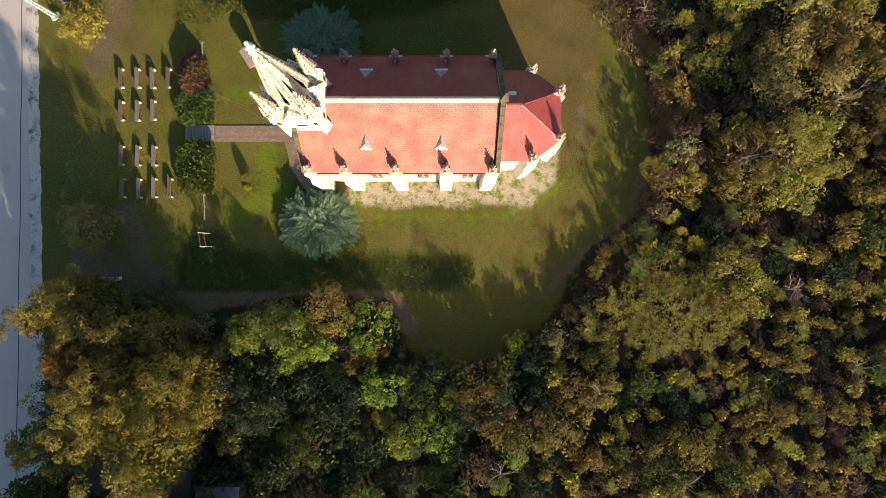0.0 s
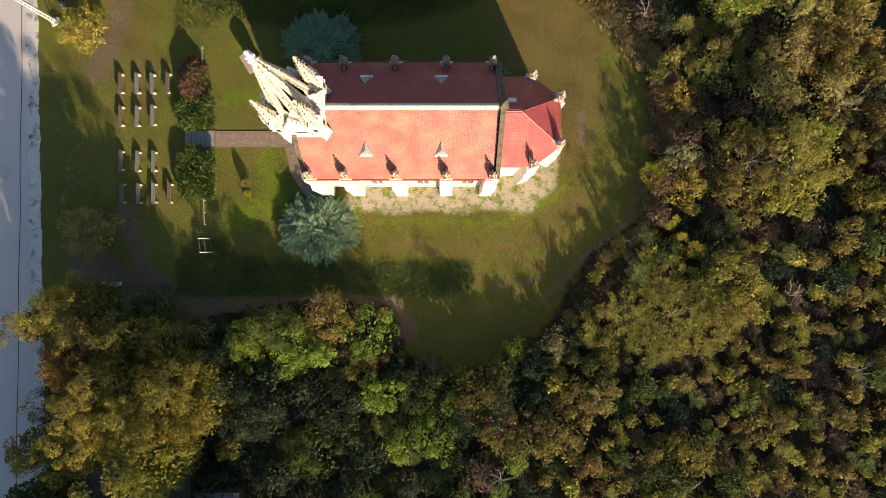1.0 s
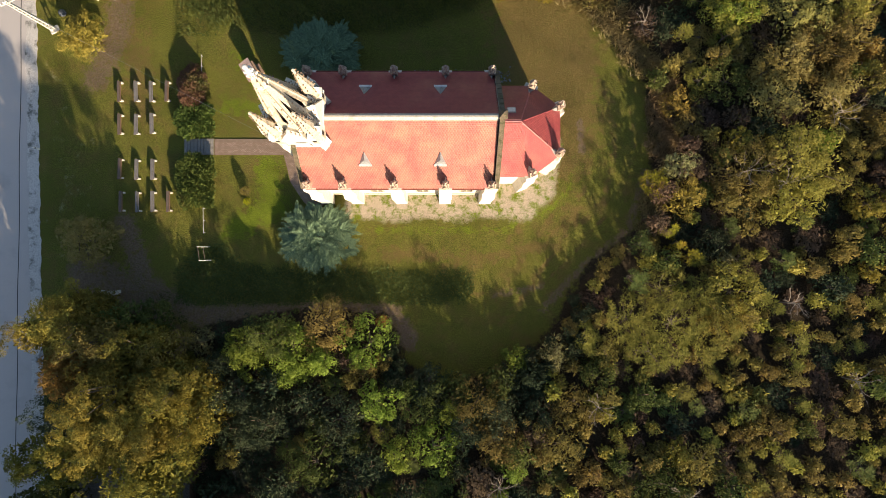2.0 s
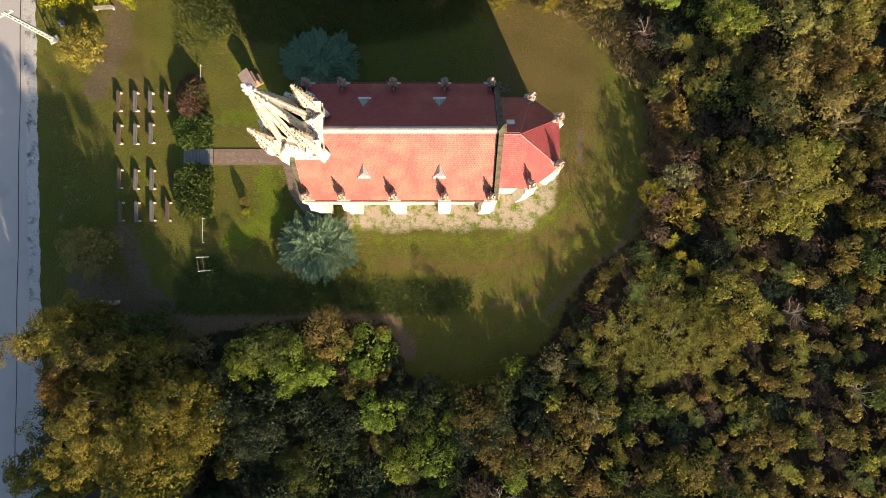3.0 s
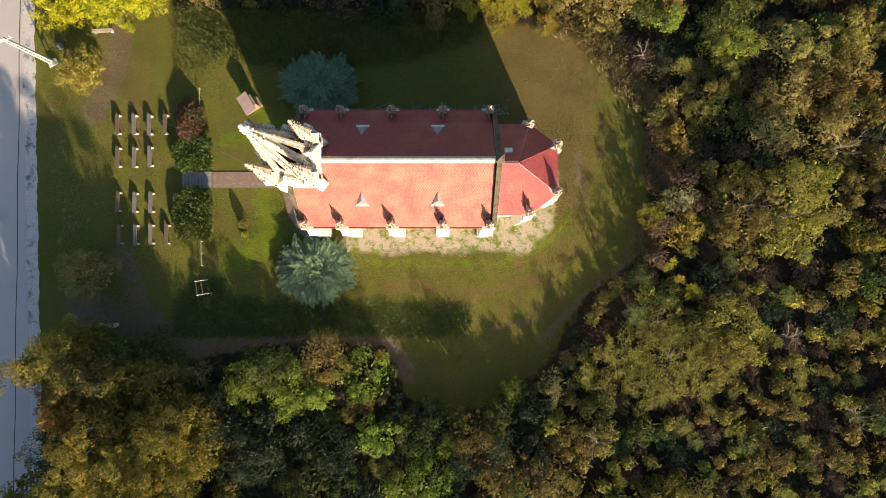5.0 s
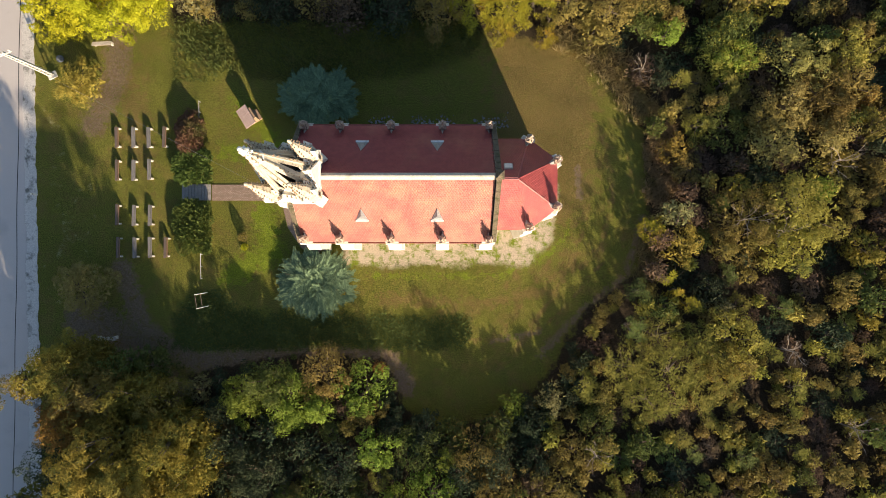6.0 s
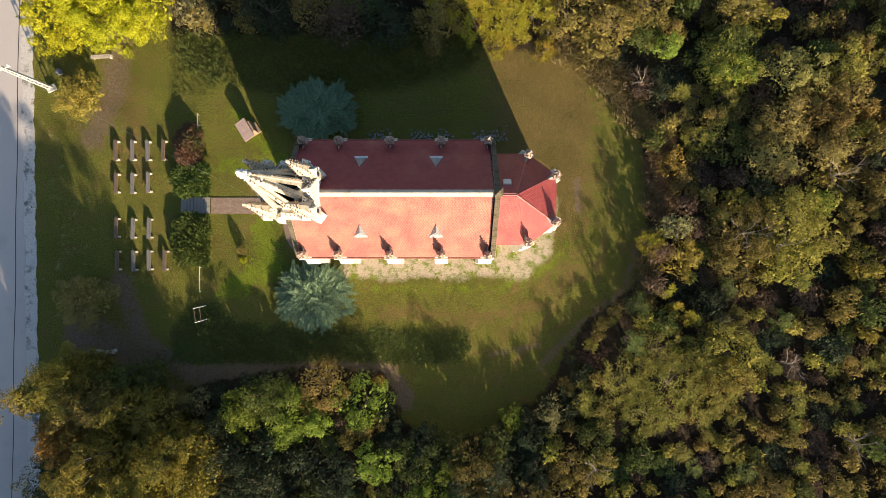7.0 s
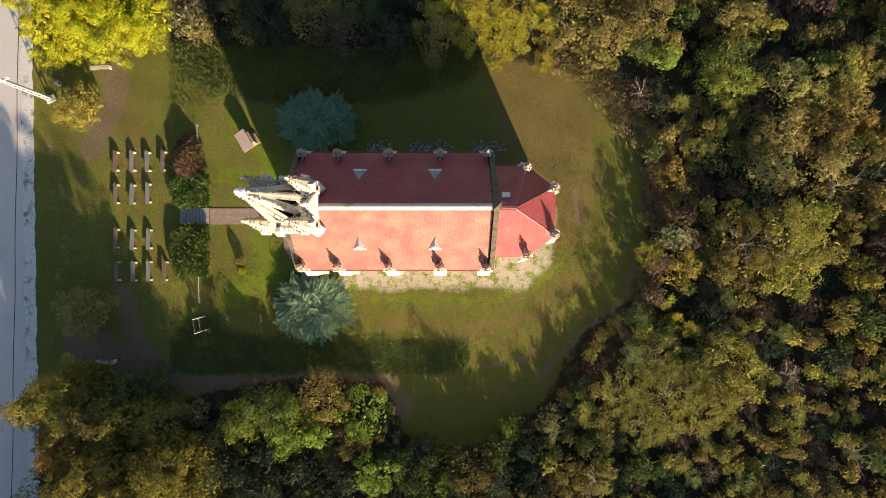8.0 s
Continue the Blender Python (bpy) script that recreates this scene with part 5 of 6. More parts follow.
    for k, m in inner:
        for p in protos[k].children:
            me = p.data
            co = np.empty(len(me.vertices) * 3, np.float32)
            me.vertices.foreach_get("co", co)
            me.calc_loop_triangles()
            tri = np.empty(len(me.loop_triangles) * 3, np.int32)
            me.loop_triangles.foreach_get("vertices", tri)
            mm = np.array(m)
            v = co.reshape(-1, 3) @ mm[:3, :3].T + mm[:3, 3]
            if me.materials[0] not in mats:
                mats.append(me.materials[0])
            vs.append(v)
            fs.append(tri.reshape(-1, 3) + n)
            slot.append(np.full(len(tri) // 3, mats.index(me.materials[0]), np.int32))
            own.append(np.full(len(v), rng.uniform(), np.float32))
            n += len(v)
    me = leaf_mesh("woodland", [(np.concatenate(vs), np.concatenate(fs))], mats[0])
    for mt in mats[1:]:
        me.materials.append(mt)
    me.polygons.foreach_set("material_index", np.concatenate(slot))
    me.attributes.new("plant", "FLOAT", "POINT").data.foreach_set("value", np.concatenate(own))
    ob = part("woodland", me, mats[0], None, "dense autumn thicket of mixed green and brown trees", kind="stuff")
    ob["category"] = "woodland"


woodland()


def dead_tree(x, y, h, spread, seed):
    """A bare grey tree: forked limbs and twigs."""
    rng = np.random.default_rng(seed)
    t = thing("dead_tree", (x, y, 0), "bare grey leafless tree standing in the thicket", "tree", "bare trees")
    bm = bmesh.new()
    tube(bm, [(0, 0, -0.2), (0.1, 0.05, h * 0.5), (0.15, 0.1, h * 0.75)], [0.07, 0.055, 0.035], 6)
    part("trunk", bm, DEADWOOD, t, at=Matrix.Translation((x, y, 0)))
    bm = bmesh.new()
    for i in range(9):
        a = i * 2.4 + rng.uniform(-0.4, 0.4)
        z0 = h * rng.uniform(0.35, 0.75)
        L = spread * rng.uniform(0.6, 1.1)
        p0 = Vector((0.1, 0.07, z0))
        p1 = p0 + Vector((math.cos(a) * L * 0.5, math.sin(a) * L * 0.5, 0.3 * L))
        p2 = p1 + Vector((math.cos(a + 0.4) * L * 0.5, math.sin(a + 0.4) * L * 0.5, 0.25 * L))
        tube(bm, [p0, p1, p2], [0.03, 0.022, 0.008], 4)
        for j in range(4):
            b = a + rng.uniform(-1.1, 1.1)
            q = p1.lerp(p2, rng.uniform(0, 0.9))
            tube(bm, [q, q + Vector((math.cos(b), math.sin(b), 0.3)) * L * rng.uniform(0.2, 0.45)], [0.014, 0.005], 4)
    part("branch_crown", bm, DEADWOOD, t, at=Matrix.Translation((x, y, 0)))


dead_tree(25.76, 7.76, 5.0, 1.8, 40)
dead_tree(28.80, 6.65, 4.6, 1.5, 41)
dead_tree(4.76, -19.28, 4.6, 1.6, 42)
dead_tree(20.48, -20.29, 4.2, 1.5, 43)
dead_tree(17.39, 20.81, 2.8, 1.2, 44)
dead_tree(33.54, 12.70, 4.9, 1.7, 45)
dead_tree(30.10, -3.53, 4.0, 1.3, 46)
dead_tree(35.73, -10.25, 3.8, 1.4, 47)
dead_tree(13.22, -12.41, 3.8, 1.4, 48)


def juniper(x, y, rx, ry, h, label, seed):
    """A spreading juniper: layered sprays of short blue-green shoots reaching outwards."""
    rng = np.random.default_rng(seed)
    t = thing("juniper", (x, y, 0), label, "shrub", "spreading junipers")
    n, per = 620, 22
    a = rng.uniform(0, math.tau, n)
    q = np.sqrt(rng.uniform(0, 1, n)) * 0.80
    lobes = 1 + 0.06 * np.sin(5 * a + seed) + 0.05 * np.sin(9 * a)
    x0, y0 = rx * q * lobes * np.cos(a), ry * q * lobes * np.sin(a)
    hump = 0.82 + 0.18 * np.sin(1.9 * x0 + seed) * np.sin(2.1 * y0 + 1)
    z = h * np.sqrt(np.clip(1 - 0.8 * q ** 2, 0, 1)) * hump * rng.uniform(0.45, 1.0, n) ** 0.7
    o = np.stack((x0, y0, z), 1)
    # feathered shoots that arch outwards, their tips proud of the bush
    aa = a + rng.normal(0, 0.3 + 0.9 * (1 - q), n)
    d = unit(np.stack((np.cos(aa) * (0.5 + q), np.sin(aa) * (0.5 + q), rng.uniform(0.15, 0.6, n) * (1.25 - 0.8 * q)), 1))
    o -= d * 0.45
    L = rng.uniform(0.75, 1.35, n)
    k = np.tile(np.arange(per), n)
    u = (k // 2 + 1) / (per / 2)
    D, O = np.repeat(d, per, 0), np.repeat(o, per, 0)
    S = unit(np.cross(D, np.array((0, 0, 1.0)) + rng.normal(0, 0.12, D.shape)))
    sgn = np.where(k % 2, 1.0, -1.0)[:, None]
    base = O + D * (u * np.repeat(L, per))[:, None] - np.array((0, 0, 1.0)) * (0.16 * u ** 2)[:, None]
    way = unit(D * 0.95 + S * sgn * 0.55 + rng.normal(0, 0.08, D.shape))
    side = unit(np.cross(way, np.array((0, 0, 1.0)) + rng.normal(0, 0.2, D.shape)))
    ln = 0.46 * (1.2 - 0.75 * u) * rng.uniform(0.85, 1.15, len(u))
    part("foliage", leaf_mesh("foliage", [blades(base, way, side, ln, ln * 0.21)], LEAF["juniper"]), LEAF["juniper"], t, at=Matrix.Translation((x, y, 0)))
    bm = bmesh.new()
    for i in range(12):
        b = i * math.tau / 12
        tube(bm, [(0, 0, -0.1), (rx * 0.35 * math.cos(b), ry * 0.35 * math.sin(b), h * 0.45), (rx * 0.75 * math.cos(b + 0.2), ry * 0.75 * math.sin(b + 0.2), h * 0.55)], [0.09, 0.06, 0.02], 5)
    part("limbs", bm, BARK, t, at=Matrix.Translation((x, y, 0)))


juniper(-10.95, 2.35, 3.75, 3.15, 1.55, "broad blue-green spreading juniper beside the church", 3)
juniper(-10.75, 18.75, 3.75, 2.75, 1.6, "shaded spreading juniper behind the church", 4)


def hedge(x0, x1, y0, y1, h, leaf, label, seed, n, size=0.2, name="hedge", group="", round_off=False):
    """A clipped block of leaves on a twiggy core, its outline uneven."""
    rng = np.random.default_rng(seed)
    cx, cy = (x0 + x1) / 2, (y0 + y1) / 2
    t = thing(name, (cx, cy, 0), label, "hedge" if name == "hedge" else "shrub", group)
    px, py = rng.uniform(-1, 1, n), rng.uniform(-1, 1, n)
    if round_off:
        turn, far = rng.uniform(0, math.tau, n), np.sqrt(rng.uniform(0, 1, n))
        px, py = far * np.cos(turn), far * np.sin(turn)
    rr = np.hypot(px, py) if round_off else np.maximum(np.abs(px), np.abs(py))
    hz = h * (1 - (0.7 if round_off else 0.35) * rr ** (2.5 if round_off else 6)) * (0.86 + 0.14 * np.sin(3.1 * px + seed) * np.sin(3.7 * py)) * rng.uniform(0.55, 1.0, n) ** 0.5
    corner = np.clip((np.hypot(px, py) - 1.05) / 0.36, 0, 1)
    ang = np.arctan2(py, px)
    wave = 1 - 0.14 * corner + 0.07 * np.sin(5 * ang + seed) + 0.05 * np.sin(11 * ang + 2 * seed)
    px, py = px * wave, py * wave
    base = np.stack((px * (x1 - x0) / 2, py * (y1 - y0) / 2, hz), 1)
    way = unit(np.stack((px * 0.7, py * 0.7, np.full(n, 0.45)), 1) + rng.normal(0, 0.6, (n, 3)))
    side = unit(np.cross(way, rng.normal(size=(n, 3))))
    side = np.where(np.cross(way, side)[:, 2:] < 0, -side, side)
    ln = size * rng.uniform(0.7, 1.4, n)
    part("foliage", leaf_mesh("foliage", [blades(base, way, side, ln, ln * 0.42)], LEAF[leaf]), LEAF[leaf], t, at=Matrix.Translation((cx, cy, 0)))
    bm = bmesh.new()
    for i in range(14):
        qx, qy = rng.uniform(-0.75, 0.75, 2)
        tube(bm, [(qx * (x1 - x0) / 2, qy * (y1 - y0) / 2, -0.1), (qx * (x1 - x0) / 2 + rng.normal(0, 0.1), qy * (y1 - y0) / 2 + rng.normal(0, 0.1), h * 0.7)], [0.03, 0.012], 4)
    part("stems", bm, BARK, t, at=Matrix.Translation((cx, cy, 0)), kind="stuff")


hedge(-23.6, -20.35, 11.15, 14.1, 0.85, "hedge", "dark green clipped hedge beside the footpath", 11, 3400, 0.26, group="hedges by the path")
hedge(-23.5, -20.3, 5.0, 9.55, 0.95, "hedge", "tall dark green hedge block beside the footpath", 12, 4600, 0.28, group="hedges by the path")
hedge(-23.5, -20.9, 13.4, 17.6, 1.45, "purple", "purple-leaved shrub growing out of the hedge", 13, 3600, 0.2, "shrub", round_off=True)
hedge(-17.95, -17.1, 6.0, 6.75, 1.15, "olive", "small tan rounded garden shrub", 14, 520, 0.12, "shrub", round_off=True)
hedge(-17.75, -17.15, 5.2, 5.75, 0.5, "yellow", "small round golden dwarf shrub", 15, 420, 0.10, "shrub", round_off=True)


def tufts(name, poly, n, size, leaf, label, seed, lean=0.5, width=0.09, clear=()):
    """Standing grass over a patch of ground, one object."""
    rng = np.random.default_rng(seed)
    xs, ys = [p[0] for p in poly], [p[1] for p in poly]
    px, py = rng.uniform(min(xs), max(xs), n * 3), rng.uniform(min(ys), max(ys), n * 3)
    d = outside(px, py, poly)
    ok = d + 0.2 * np.sin(2.1 * px) * np.sin(1.7 * py) + rng.normal(0, 0.3, n * 3) < 0
    for c in clear:
        ok &= outside(px, py, c) > 0
    px, py = px[ok][:n], py[ok][:n]
    k = len(px)
    base = np.stack((px, py, relief(px, py) - 0.02), 1)
    swirl = 2.5 * np.sin(0.8 * px + 1.1 * py) + rng.normal(0, 1.2, k)
    way = unit(np.stack((lean * np.cos(swirl), lean * np.sin(swirl), np.ones(k)), 1) + rng.normal(0, 0.3, (k, 3)))
    side = unit(np.cross(way, rng.normal(size=(k, 3))))
    ln = size * rng.uniform(0.5, 1.35, k)
    me = leaf_mesh(name, [blades(base, way, side, ln, width * rng.uniform(0.6, 1.4, k))], LEAF[leaf])
    ob = part(name, me, LEAF[leaf], None, label, kind="stuff")
    ob["category"] = "grass"


tufts("rough_grass", [(-24, -3.7), (-23.6, -0.6), (-21.5, 1.4), (-19.6, 1.7), (-18.2, -0.1), (-15, -0.7), (-7, -0.8), (2.5, -0.9), (2.8, -2.5), (0, -3.7), (-7, -3.4), (-20, -3.8)],
      22000, 0.26, "grass", "long unmown grass in a dense bank south of the church", 21, 1.8, 0.075)
tufts("rough_grass", [(-18, 20.5), (-4, 20.5), (2.8, 22.6), (4.0, 24.5), (2.5, 26.2), (-24, 26.2), (-22.5, 22.5)], 9000, 0.45, "grass", "long shaded grass north of the church", 22, 0.5, 0.06)
for i, (p, n) in enumerate(zip(REEDS, (4200, 7000, 1800))):
    tufts("dry_reeds", p, n, 0.8, "straw", "dry straw-coloured reeds at the edge of the lawn", 23 + 10 * i, 0.8, 0.055)
tufts("dry_reeds", [(-24, 20.5), (-21.5, 20.0), (-19.0, 21.5), (-19.5, 25.0), (-24, 25.0)], 900, 0.5, "grass", "straggly weeds and dry stalks beside the lawn", 25, 1.2, 0.05)
tufts("lawn_grass", LAWN[:14] + [(-22.4, -5.5), (-28, -3), (-35.6, 2), (-36.1, 26), (-24.0, 25.6), (2.4, 25.6), (4.9, 24.2), (11.0, 24.0)], 105000, 0.11, "lawn",
      "short mown lawn grass with uneven blades", 26, 1.1, 0.045,
      clear=([(-24, 9.5), (-11.5, 9.5), (-10, 4.3), (-11, 4.2), (-13, 5.2), (-14.5, 9), (-14.5, 11.2), (-24, 11.2)], [(-9, 4.1), (8.4, 4.2), (10.5, 7), (10.5, 13), (8, 15.3), (-12, 15.3)]))

# ---- benches and small things ----
def bench(m, label, group="benches in rows", w=1.87, wood=None):
    """A backless bench: two concrete blocks and two planks."""
    b = thing("bench", m, label, "bench", group)
    for s in (-1, 1):
        bm = boxes((-0.12, 0.17, -0.07, 0.07, -0.1, 0.42), bevel=0.015)
        part("support", bm, CONCRETE, b, "white concrete block", at=m @ Matrix.Translation((0, s * (w / 2 - 0.14), 0)))
    part("plank", boxes((-0.22, 0.0, -w / 2, w / 2, 0.42, 0.475), bevel=0.01), wood or TIMBER, b, "weathered plank", at=m)
    part("plank", boxes((0.02, 0.13, -w / 2 + 0.05, w / 2 - 0.05, 0.42, 0.47), bevel=0.01), wood or PLANK, b, "narrow front plank", at=m)
    return b


first = {}
rngb = random.Random(5)
for j, y in enumerate((15.2, 12.33, 8.31, 5.39)):
    for i, x in enumerate((-28.69, -27.23, -25.82, -24.46)):
        if i == 3 and j in (1, 2):
            continue
        m = pose(x + 0.04 * j + rngb.uniform(-0.03, 0.03), y + rngb.uniform(-0.05, 0.05), 0, 0, 0, rngb.uniform(-1.5, 1.5))
        brown = i in (0, 3)
        if brown not in first:
            first[brown] = bench(m, "brown plank bench on white concrete blocks" if brown else "weathered grey plank bench on white concrete blocks", wood=None if brown else GREY_PLANK)
        else:
            copy_thing(first[brown], m)
bench(pose(-30.1, 23.6, 0, 0, 0, 93), "pale plank bench on concrete blocks under the yellow tree", "park benches", 1.75, PALE_PLANK)
bench(pose(-29.6, -2.65, 0, 0, 0, 91), "shaded plank bench on concrete blocks by the trees", "park benches", 1.75, PALE_PLANK)

# concrete lattice pole beside the road
px, py, ph = -34.7, 20.84, 6.2
pm = pose(px, py, 0, 0, 0, 25)
pole = thing("utility_pole", pm, "white concrete ladder-like power pole beside the road", "utility pole")
for s in (-1, 1):
    bm = bmesh.new()
    prism(bm, [(s * 0.24, -0.3), (s * 0.13, -0.3), (s * 0.06, ph), (s * 0.13, ph)], -0.09, 0.09, "y")
    part("leg", bm, CONCRETE, pole, at=pm)
for k in range(13):
    z = 0.3 + k * 0.48
    w = 0.2 - 0.1 * z / ph
    part("rung", boxes((-w, w, -0.08, 0.08, z - 0.05, z + 0.05)), CONCRETE, pole, at=pm)
part("crossarm", boxes((-0.6, 0.6, -0.05, 0.05, ph - 0.45, ph - 0.35), bevel=0.01), CONCRETE, pole, "short crossarm", at=pm)
for x in (-0.5, -0.2, 0.5):
    bm = bmesh.new()
    tapered(bm, 8, [(0.03, ph - 0.35), (0.06, ph - 0.25), (0.035, ph - 0.2), (0.055, ph - 0.14), (0, ph - 0.08)], 0, (x, 0))
    part("insulator", bm, WHITE_PAINT, pole, "white porcelain insulator", at=pm)
part("foot", boxes((-0.42, 0.42, -0.3, 0.3, -0.2, 0.12), bevel=0.03), CONCRETE, pole, "cast concrete foot", at=pm)

# service cable from the pole to the tower
a, b = Vector((px, py, ph - 0.15)), Vector((-11.38, 8.85, 7.0))
bm = bmesh.new()
tube(bm, [a.lerp(b, k / 12) - Vector((0, 0, 2.4 * (k / 12) * (1 - k / 12))) for k in range(13)], [0.006] * 13, 5)
tagged(part("service_cable", bm, ZINC), "thin grey cable hanging between pole and church tower", "cable")

# swing-like frame of white posts
fm = pose(-20.75, 0.8, 0, 0, 0, 8)
rack = thing("carpet_rack", fm, "white post frame with dark crossbars standing in long grass", "rack")
for s in (-1, 1):
    bm = bmesh.new()
    tube(bm, [(0, s * 0.6, -0.2), (0, s * 0.6, 2.75)], [0.034, 0.034], 8)
    part("post", bm, WHITE_PAINT, rack, "white-painted post", at=fm)
for z in (1.5, 2.65):
    bm = bmesh.new()
    tube(bm, [(0, -0.6, z), (0, 0.6, z)], [0.03, 0.03], 8)
    part("crossbar", bm, TIMBER, rack, at=fm)

# white pipe rails
for x, ya, yb in ((-21.42, 16.5, 18.5), (-21.25, 2.6, 4.9)):
    m = pose(x, (ya + yb) / 2, 0)
    r = thing("pipe_rail", m, "low white-painted pipe rail beside the hedge", "rail", "white pipe rails")
    L = (yb - ya) / 2
    bm = bmesh.new()
    tube(bm, [(0.02, -L, 0.42), (0, 0, 0.43), (-0.02, L, 0.42)], [0.02, 0.02, 0.02], 8)
    part("rail", bm, WHITE_PAINT, r, at=m)
    for s in (-1, 0, 1):
        bm = bmesh.new()
        tube(bm, [(0, s * (L - 0.08), -0.2), (0, s * (L - 0.08), 0.42)], [0.018, 0.018], 8)
        part("post", bm, WHITE_PAINT, r, at=m)

# road marker
m = pose(-36.1, 10.15, 0)
mk = thing("marker_post", m, "short white road marker post at the verge", "marker post")
bm = bmesh.new()
tapered(bm, 4, [(0.09, -0.2), (0.085, 0.82), (0.0, 0.9)], math.pi / 4)
part("post", bm, WHITE_PAINT, mk, at=m)
part("band", boxes((-0.07, 0.07, -0.07, 0.07, 0.6, 0.68)), WIRE, mk, "black band", at=m)

# small brick shrine under a single sloping slab roof
sm = pose(-16.85, 16.95, 0, 0, 0, 31)
sh = thing("wayside_shrine", sm, "small tan brick shrine under a sloping grey slab roof", "shrine")
bm = bmesh.new()
prism(bm, [(-0.45, -0.2), (0.55, -0.2), (0.55, 1.35), (-0.45, 1.02)], -0.5, 0.5, "y")
body = part("body", bm, BRICK_OLD, sh, "old tan brick", at=sm)
for k in range(9):
    for j in range(4):
        o = 0.12 * (k % 2)
        part("brick", boxes((0.54, 0.585, -0.5 + 0.25 * j + o * 0.5, -0.27 + 0.25 * j + o * 0.5 - (0.06 if j == 3 and o else 0), 0.03 + 0.145 * k, 0.155 + 0.145 * k), bevel=0.008), BRICK_OLD, body, at=sm)
part("step", boxes((0.55, 0.85, -0.5, 0.5, -0.1, 0.16), bevel=0.02), BRICK_OLD, sh, "low brick step", at=sm)
rm2 = sm @ pose(0.36, 0, 1.40) @ Matrix.Rotation(-0.30, 4, "Y")
rf = part("roof", boxes((-1.075, 0.0, -0.9, 0.9, -0.06, 0.0)), SHINGLE, sh, "sloping roof", at=rm2)
for i in range(5):
    for j in range(8):
        part("slab", boxes((-0.215 * i - 0.21, -0.215 * i + 0.012, -0.9 + 0.225 * j + 0.006, -0.9 + 0.225 * j + 0.219, 0.004 * ((i + j) % 3), 0.03 + 0.008 * ((i * 3 + j) % 3))), SHINGLE, rf, at=rm2)

# stone-shaped lump on the verge in place of a small bluish shrub
bm = bmesh.new()
bmesh.ops.create_icosphere(bm, subdivisions=2, radius=0.34)
for v in bm.verts:
    v.co *= 1 + 0.25 * noise.noise(v.co * 2.2)
    v.co.z *= 0.7
tagged(part("boulder", bm, surface("blue_grey_lump", (0.06, 0.07, 0.085), (0.13, 0.145, 0.17), small=8, rough=0.9, bump=0.5), at=Matrix.Translation((-34.0, 22.3, 0.15))),
       "blue-grey lump standing in for a small shrub in the verge grass", "boulder")

# board fence of the yard
fm = pose(-22.15, -15.8, 0)
fence = thing("fence", fm, "brown board fence between yard and thicket", "fence")
plank = mesh_of("board", boxes((-0.012, 0.012, -0.092, 0.092, 0.05, 1.3), bevel=0.006), PLANK)
for k in range(58):
    part("board", plank, PLANK, fence, at=fm @ pose(0.07, -5.7 + 0.2 * k, rngb.uniform(-0.03, 0.03), rngb.uniform(-1, 1)))
for k in range(6):
    part("post", boxes((-0.06, 0.05, -0.06, 0.06, -0.3, 1.38), bevel=0.01), PLANK, fence, at=fm @ pose(0, -5.7 + 2.28 * k, 0))
for z in (0.35, 1.05):
    part("rail", boxes((0.012, 0.055, -5.8, 5.8, z, z + 0.09)), PLANK, fence, at=fm)


def car(m):
    """A small hatchback."""
    c = thing("car", m, "small green hatchback parked in the shaded yard", "car")
    bm = bmesh.new()
    side = [(-1.95, 0.32), (1.95, 0.32), (1.98, 0.62), (1.85, 0.80), (0.95, 0.93), (-1.75, 0.98), (-1.98, 0.75)]
    prism(bm, side, -0.82, 0.82, "x")
    bmesh.ops.bevel(bm, geom=bm.edges[:], offset=0.05, segments=2, affect="EDGES")
    part("body", bm, CAR_PAINT, c, at=m)
    bm = bmesh.new()
    a = [bm.verts.new(p) for p in ((-0.74, 1.0, 0.90), (0.74, 1.0, 0.90), (0.76, -1.8, 0.95), (-0.76, -1.8, 0.95))]
    b = [bm.verts.new(p) for p in ((-0.56, 0.25, 1.40), (0.56, 0.25, 1.40), (0.58, -1.45, 1.40), (-0.58, -1.45, 1.40))]
    bm.faces.new(a)
    bm.faces.new(b)
    for i in range(4):
        bm.faces.new((a[i], a[(i + 1) % 4], b[(i + 1) % 4], b[i]))
    cab = part("cabin", bm, GLASS, c, "dark glass cabin", at=m)
    part("roof", boxes((-0.58, 0.58, -1.48, 0.27, 1.395, 1.44), bevel=0.02), CAR_PAINT, cab, at=m)
    for sx in (-1, 1):
        bm = bmesh.new()
        tube(bm, [(sx * 0.72, 1.02, 0.92), (sx * 0.55, 0.26, 1.41)], [0.035, 0.035], 5)
        part("pillar", bm, CAR_PAINT, cab, at=m)
        part("headlight", boxes((sx * 0.62 - 0.16, sx * 0.62 + 0.16, 1.88, 1.99, 0.6, 0.74), bevel=0.02), GLASS, c, "headlight", at=m)
        for yy in (-1.25, 1.25):
            bm = bmesh.new()
            tube(bm, [(sx * 0.66, yy, 0.3), (sx * 0.84, yy, 0.3)], [0.3, 0.3], 14)
            w = part("wheel", bm, WIRE, c, "black tyre", at=m)
            bm = bmesh.new()
            tube(bm, [(sx * 0.83, yy, 0.3), (sx * 0.855, yy, 0.3)], [0.18, 0.17], 10)
            part("rim", bm, ZINC, w, at=m)


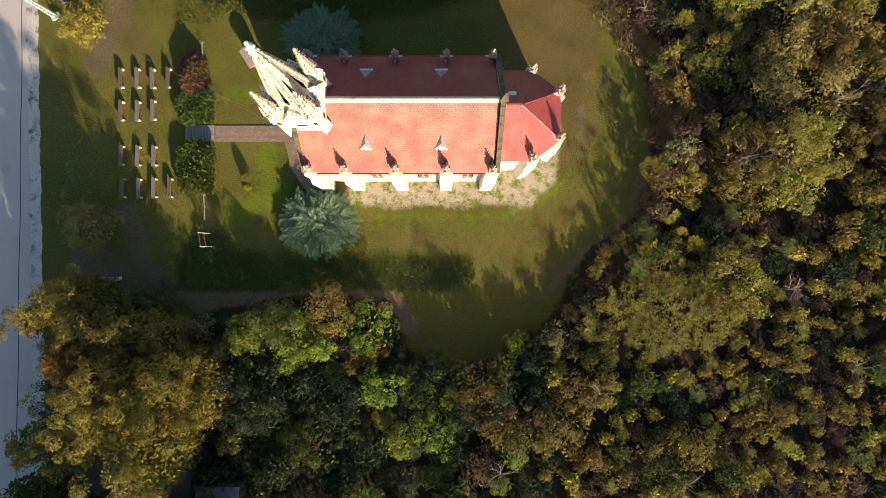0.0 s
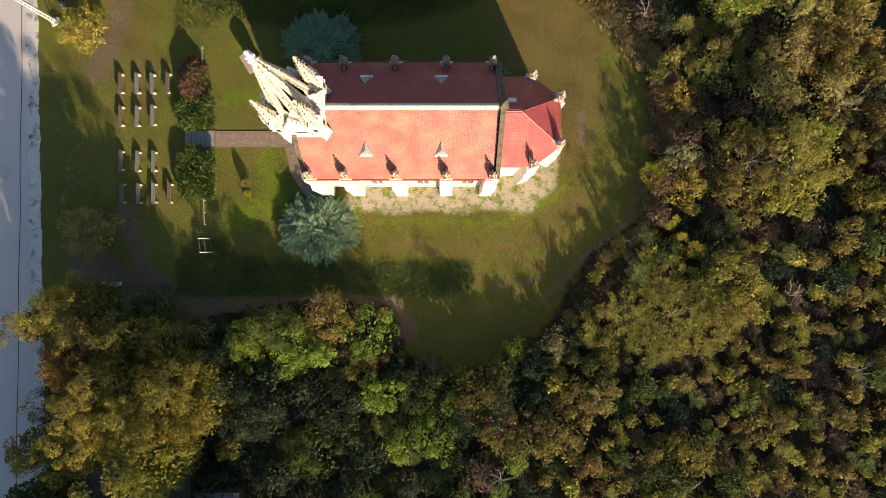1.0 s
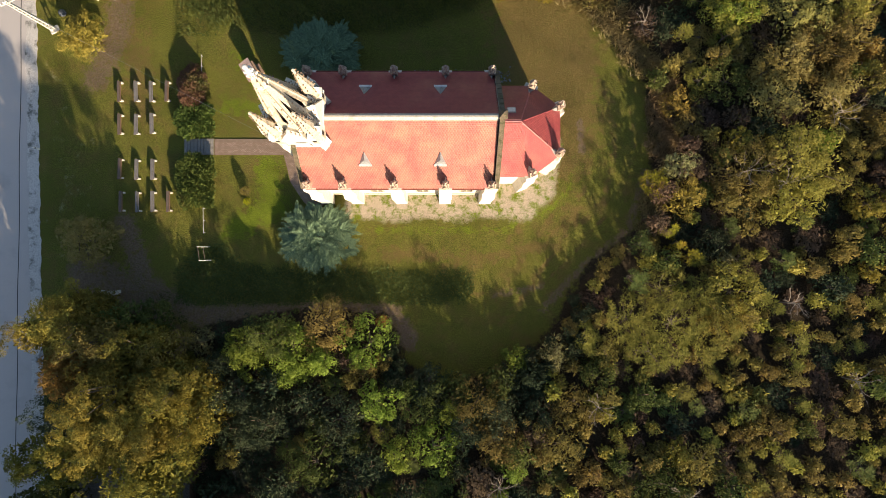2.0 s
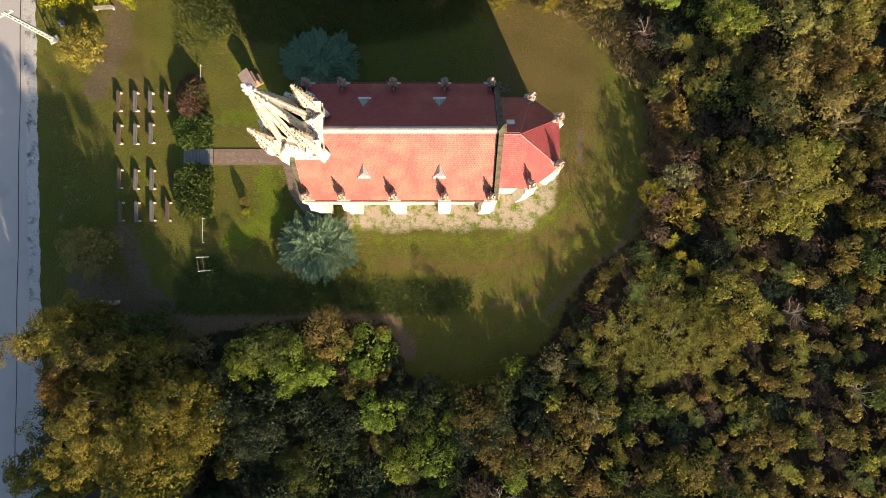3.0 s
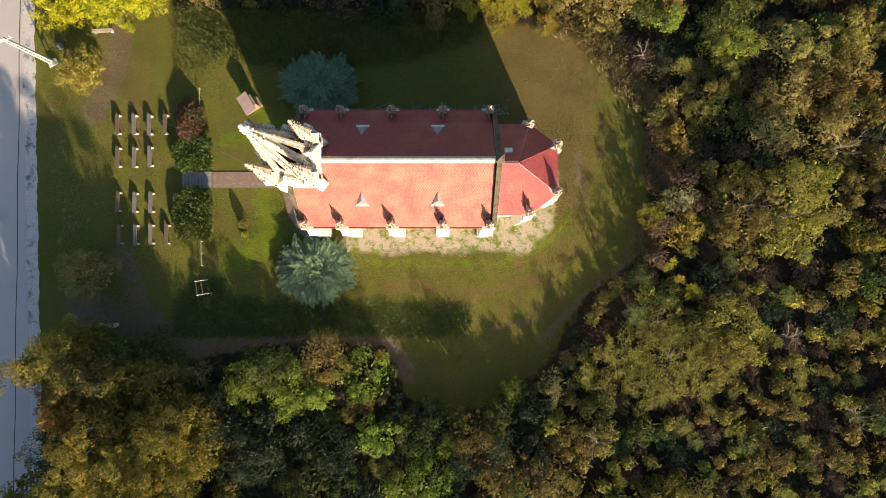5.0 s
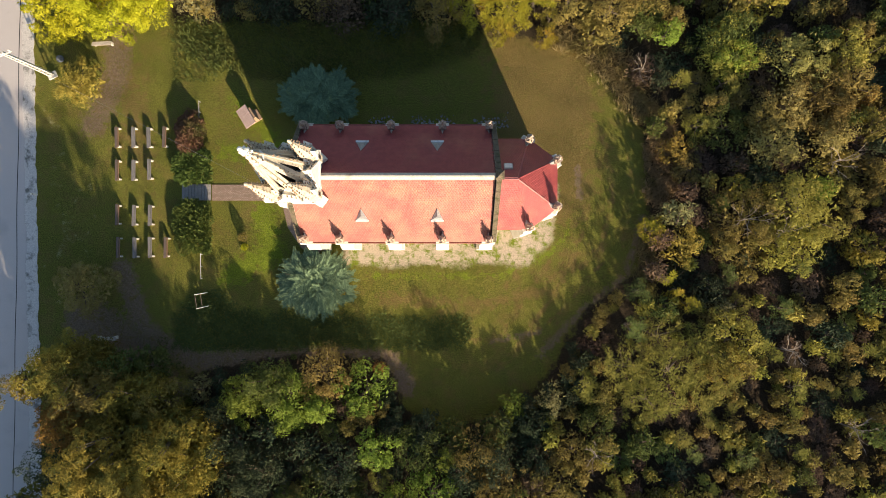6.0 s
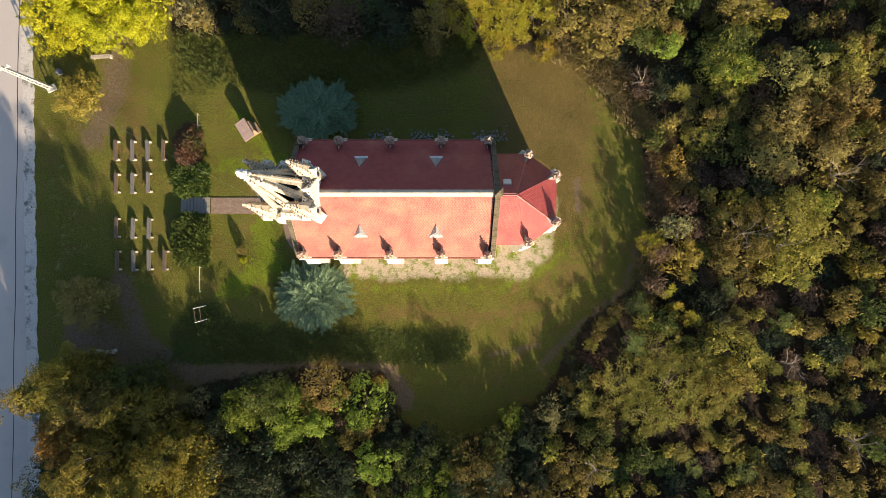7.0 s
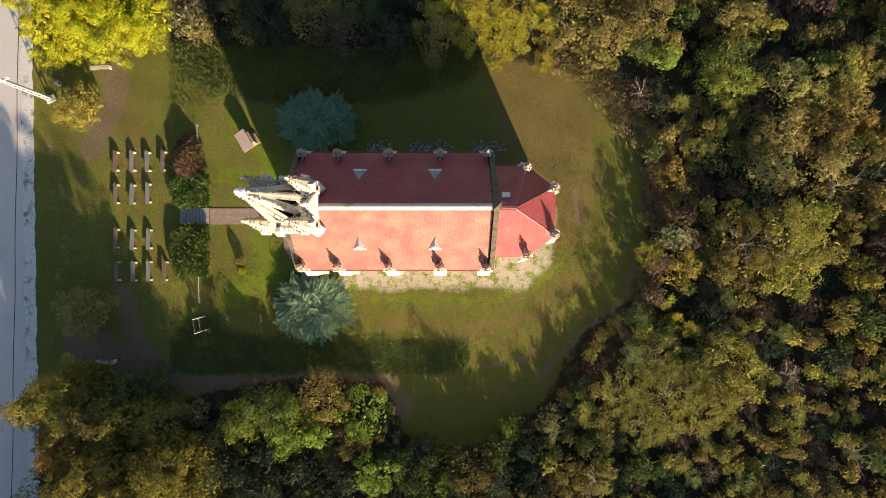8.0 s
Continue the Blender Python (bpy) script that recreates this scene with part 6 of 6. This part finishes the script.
car(pose(-26.85, -22.8, 0))
sm2 = pose(-19.4, -22.2, 0)
shed = thing("shed", sm2, "grey sheet-roofed shed behind the board fence", "shed")
part("wall", boxes((-1.7, 1.7, -1.5, 1.5, -0.2, 2.2)), PLANK, shed, at=sm2)
rf = part("roof", boxes((-1.9, 1.9, -1.75, 1.75, 2.2, 2.27), bevel=0.01), SHEET, shed, "flat grey sheet roof", at=sm2)
for k in range(13):
    part("rib", boxes((-0.02, 0.02, -1.75, 1.75, 2.27, 2.30)), SHEET, rf, at=sm2 @ pose(-1.8 + 0.3 * k, 0, 0))
hedge(-25.6, -24.7, -9.7, -8.7, 0.7, "purple", "red flowering shrub in the shade by the fence", 31, 700, 0.14, "shrub", round_off=True)


def rubble():
    """Pale stones lying along the foot of the north wall."""
    rng = np.random.default_rng(8)
    vs, fs, n = [], [], 0
    cube = np.array([(x, y, z) for z in (-0.5, 0.5) for x in (-0.5, 0.5) for y in (-0.5, 0.5)])
    quads = np.array([(0, 1, 3, 2), (4, 6, 7, 5), (0, 4, 5, 1), (2, 3, 7, 6), (0, 2, 6, 4), (1, 5, 7, 3)])
    tri = np.concatenate((quads[:, (0, 1, 2)], quads[:, (0, 2, 3)]))
    for i in range(420):
        x, y = rng.uniform(-6.5, 6.2), 16.15 + abs(rng.normal(0, 0.5))
        if math.sin(2.3 * x) + math.sin(1.1 * x + 2) < -0.3:
            continue
        k = rng.uniform(0.06, 0.18)
        turn = np.array(Euler(tuple(rng.uniform(-0.5, 0.5, 2)) + (rng.uniform(0, 6),)).to_matrix())
        vs.append((cube * rng.uniform(0.6, 1.2, (8, 3)) * (k, k, k * 0.6)) @ turn.T + (x, y, k * 0.2))
        fs.append(tri + n)
        n += 8
    ob = part("rubble", leaf_mesh("rubble", [(np.concatenate(vs), np.concatenate(fs))], SLABSTONE), SLABSTONE, None, "pale broken stones along the foot of the wall", kind="stuff")
    ob["category"] = "rubble"


rubble()
for k, (c, r) in enumerate(planes):
    if k == 0:
        tiles(c, r, seed=k, clay=LICHEN_TILE, label="weathered salmon clay roof tiles with orange lichen")
    else:
        tiles(c, r, seed=k)
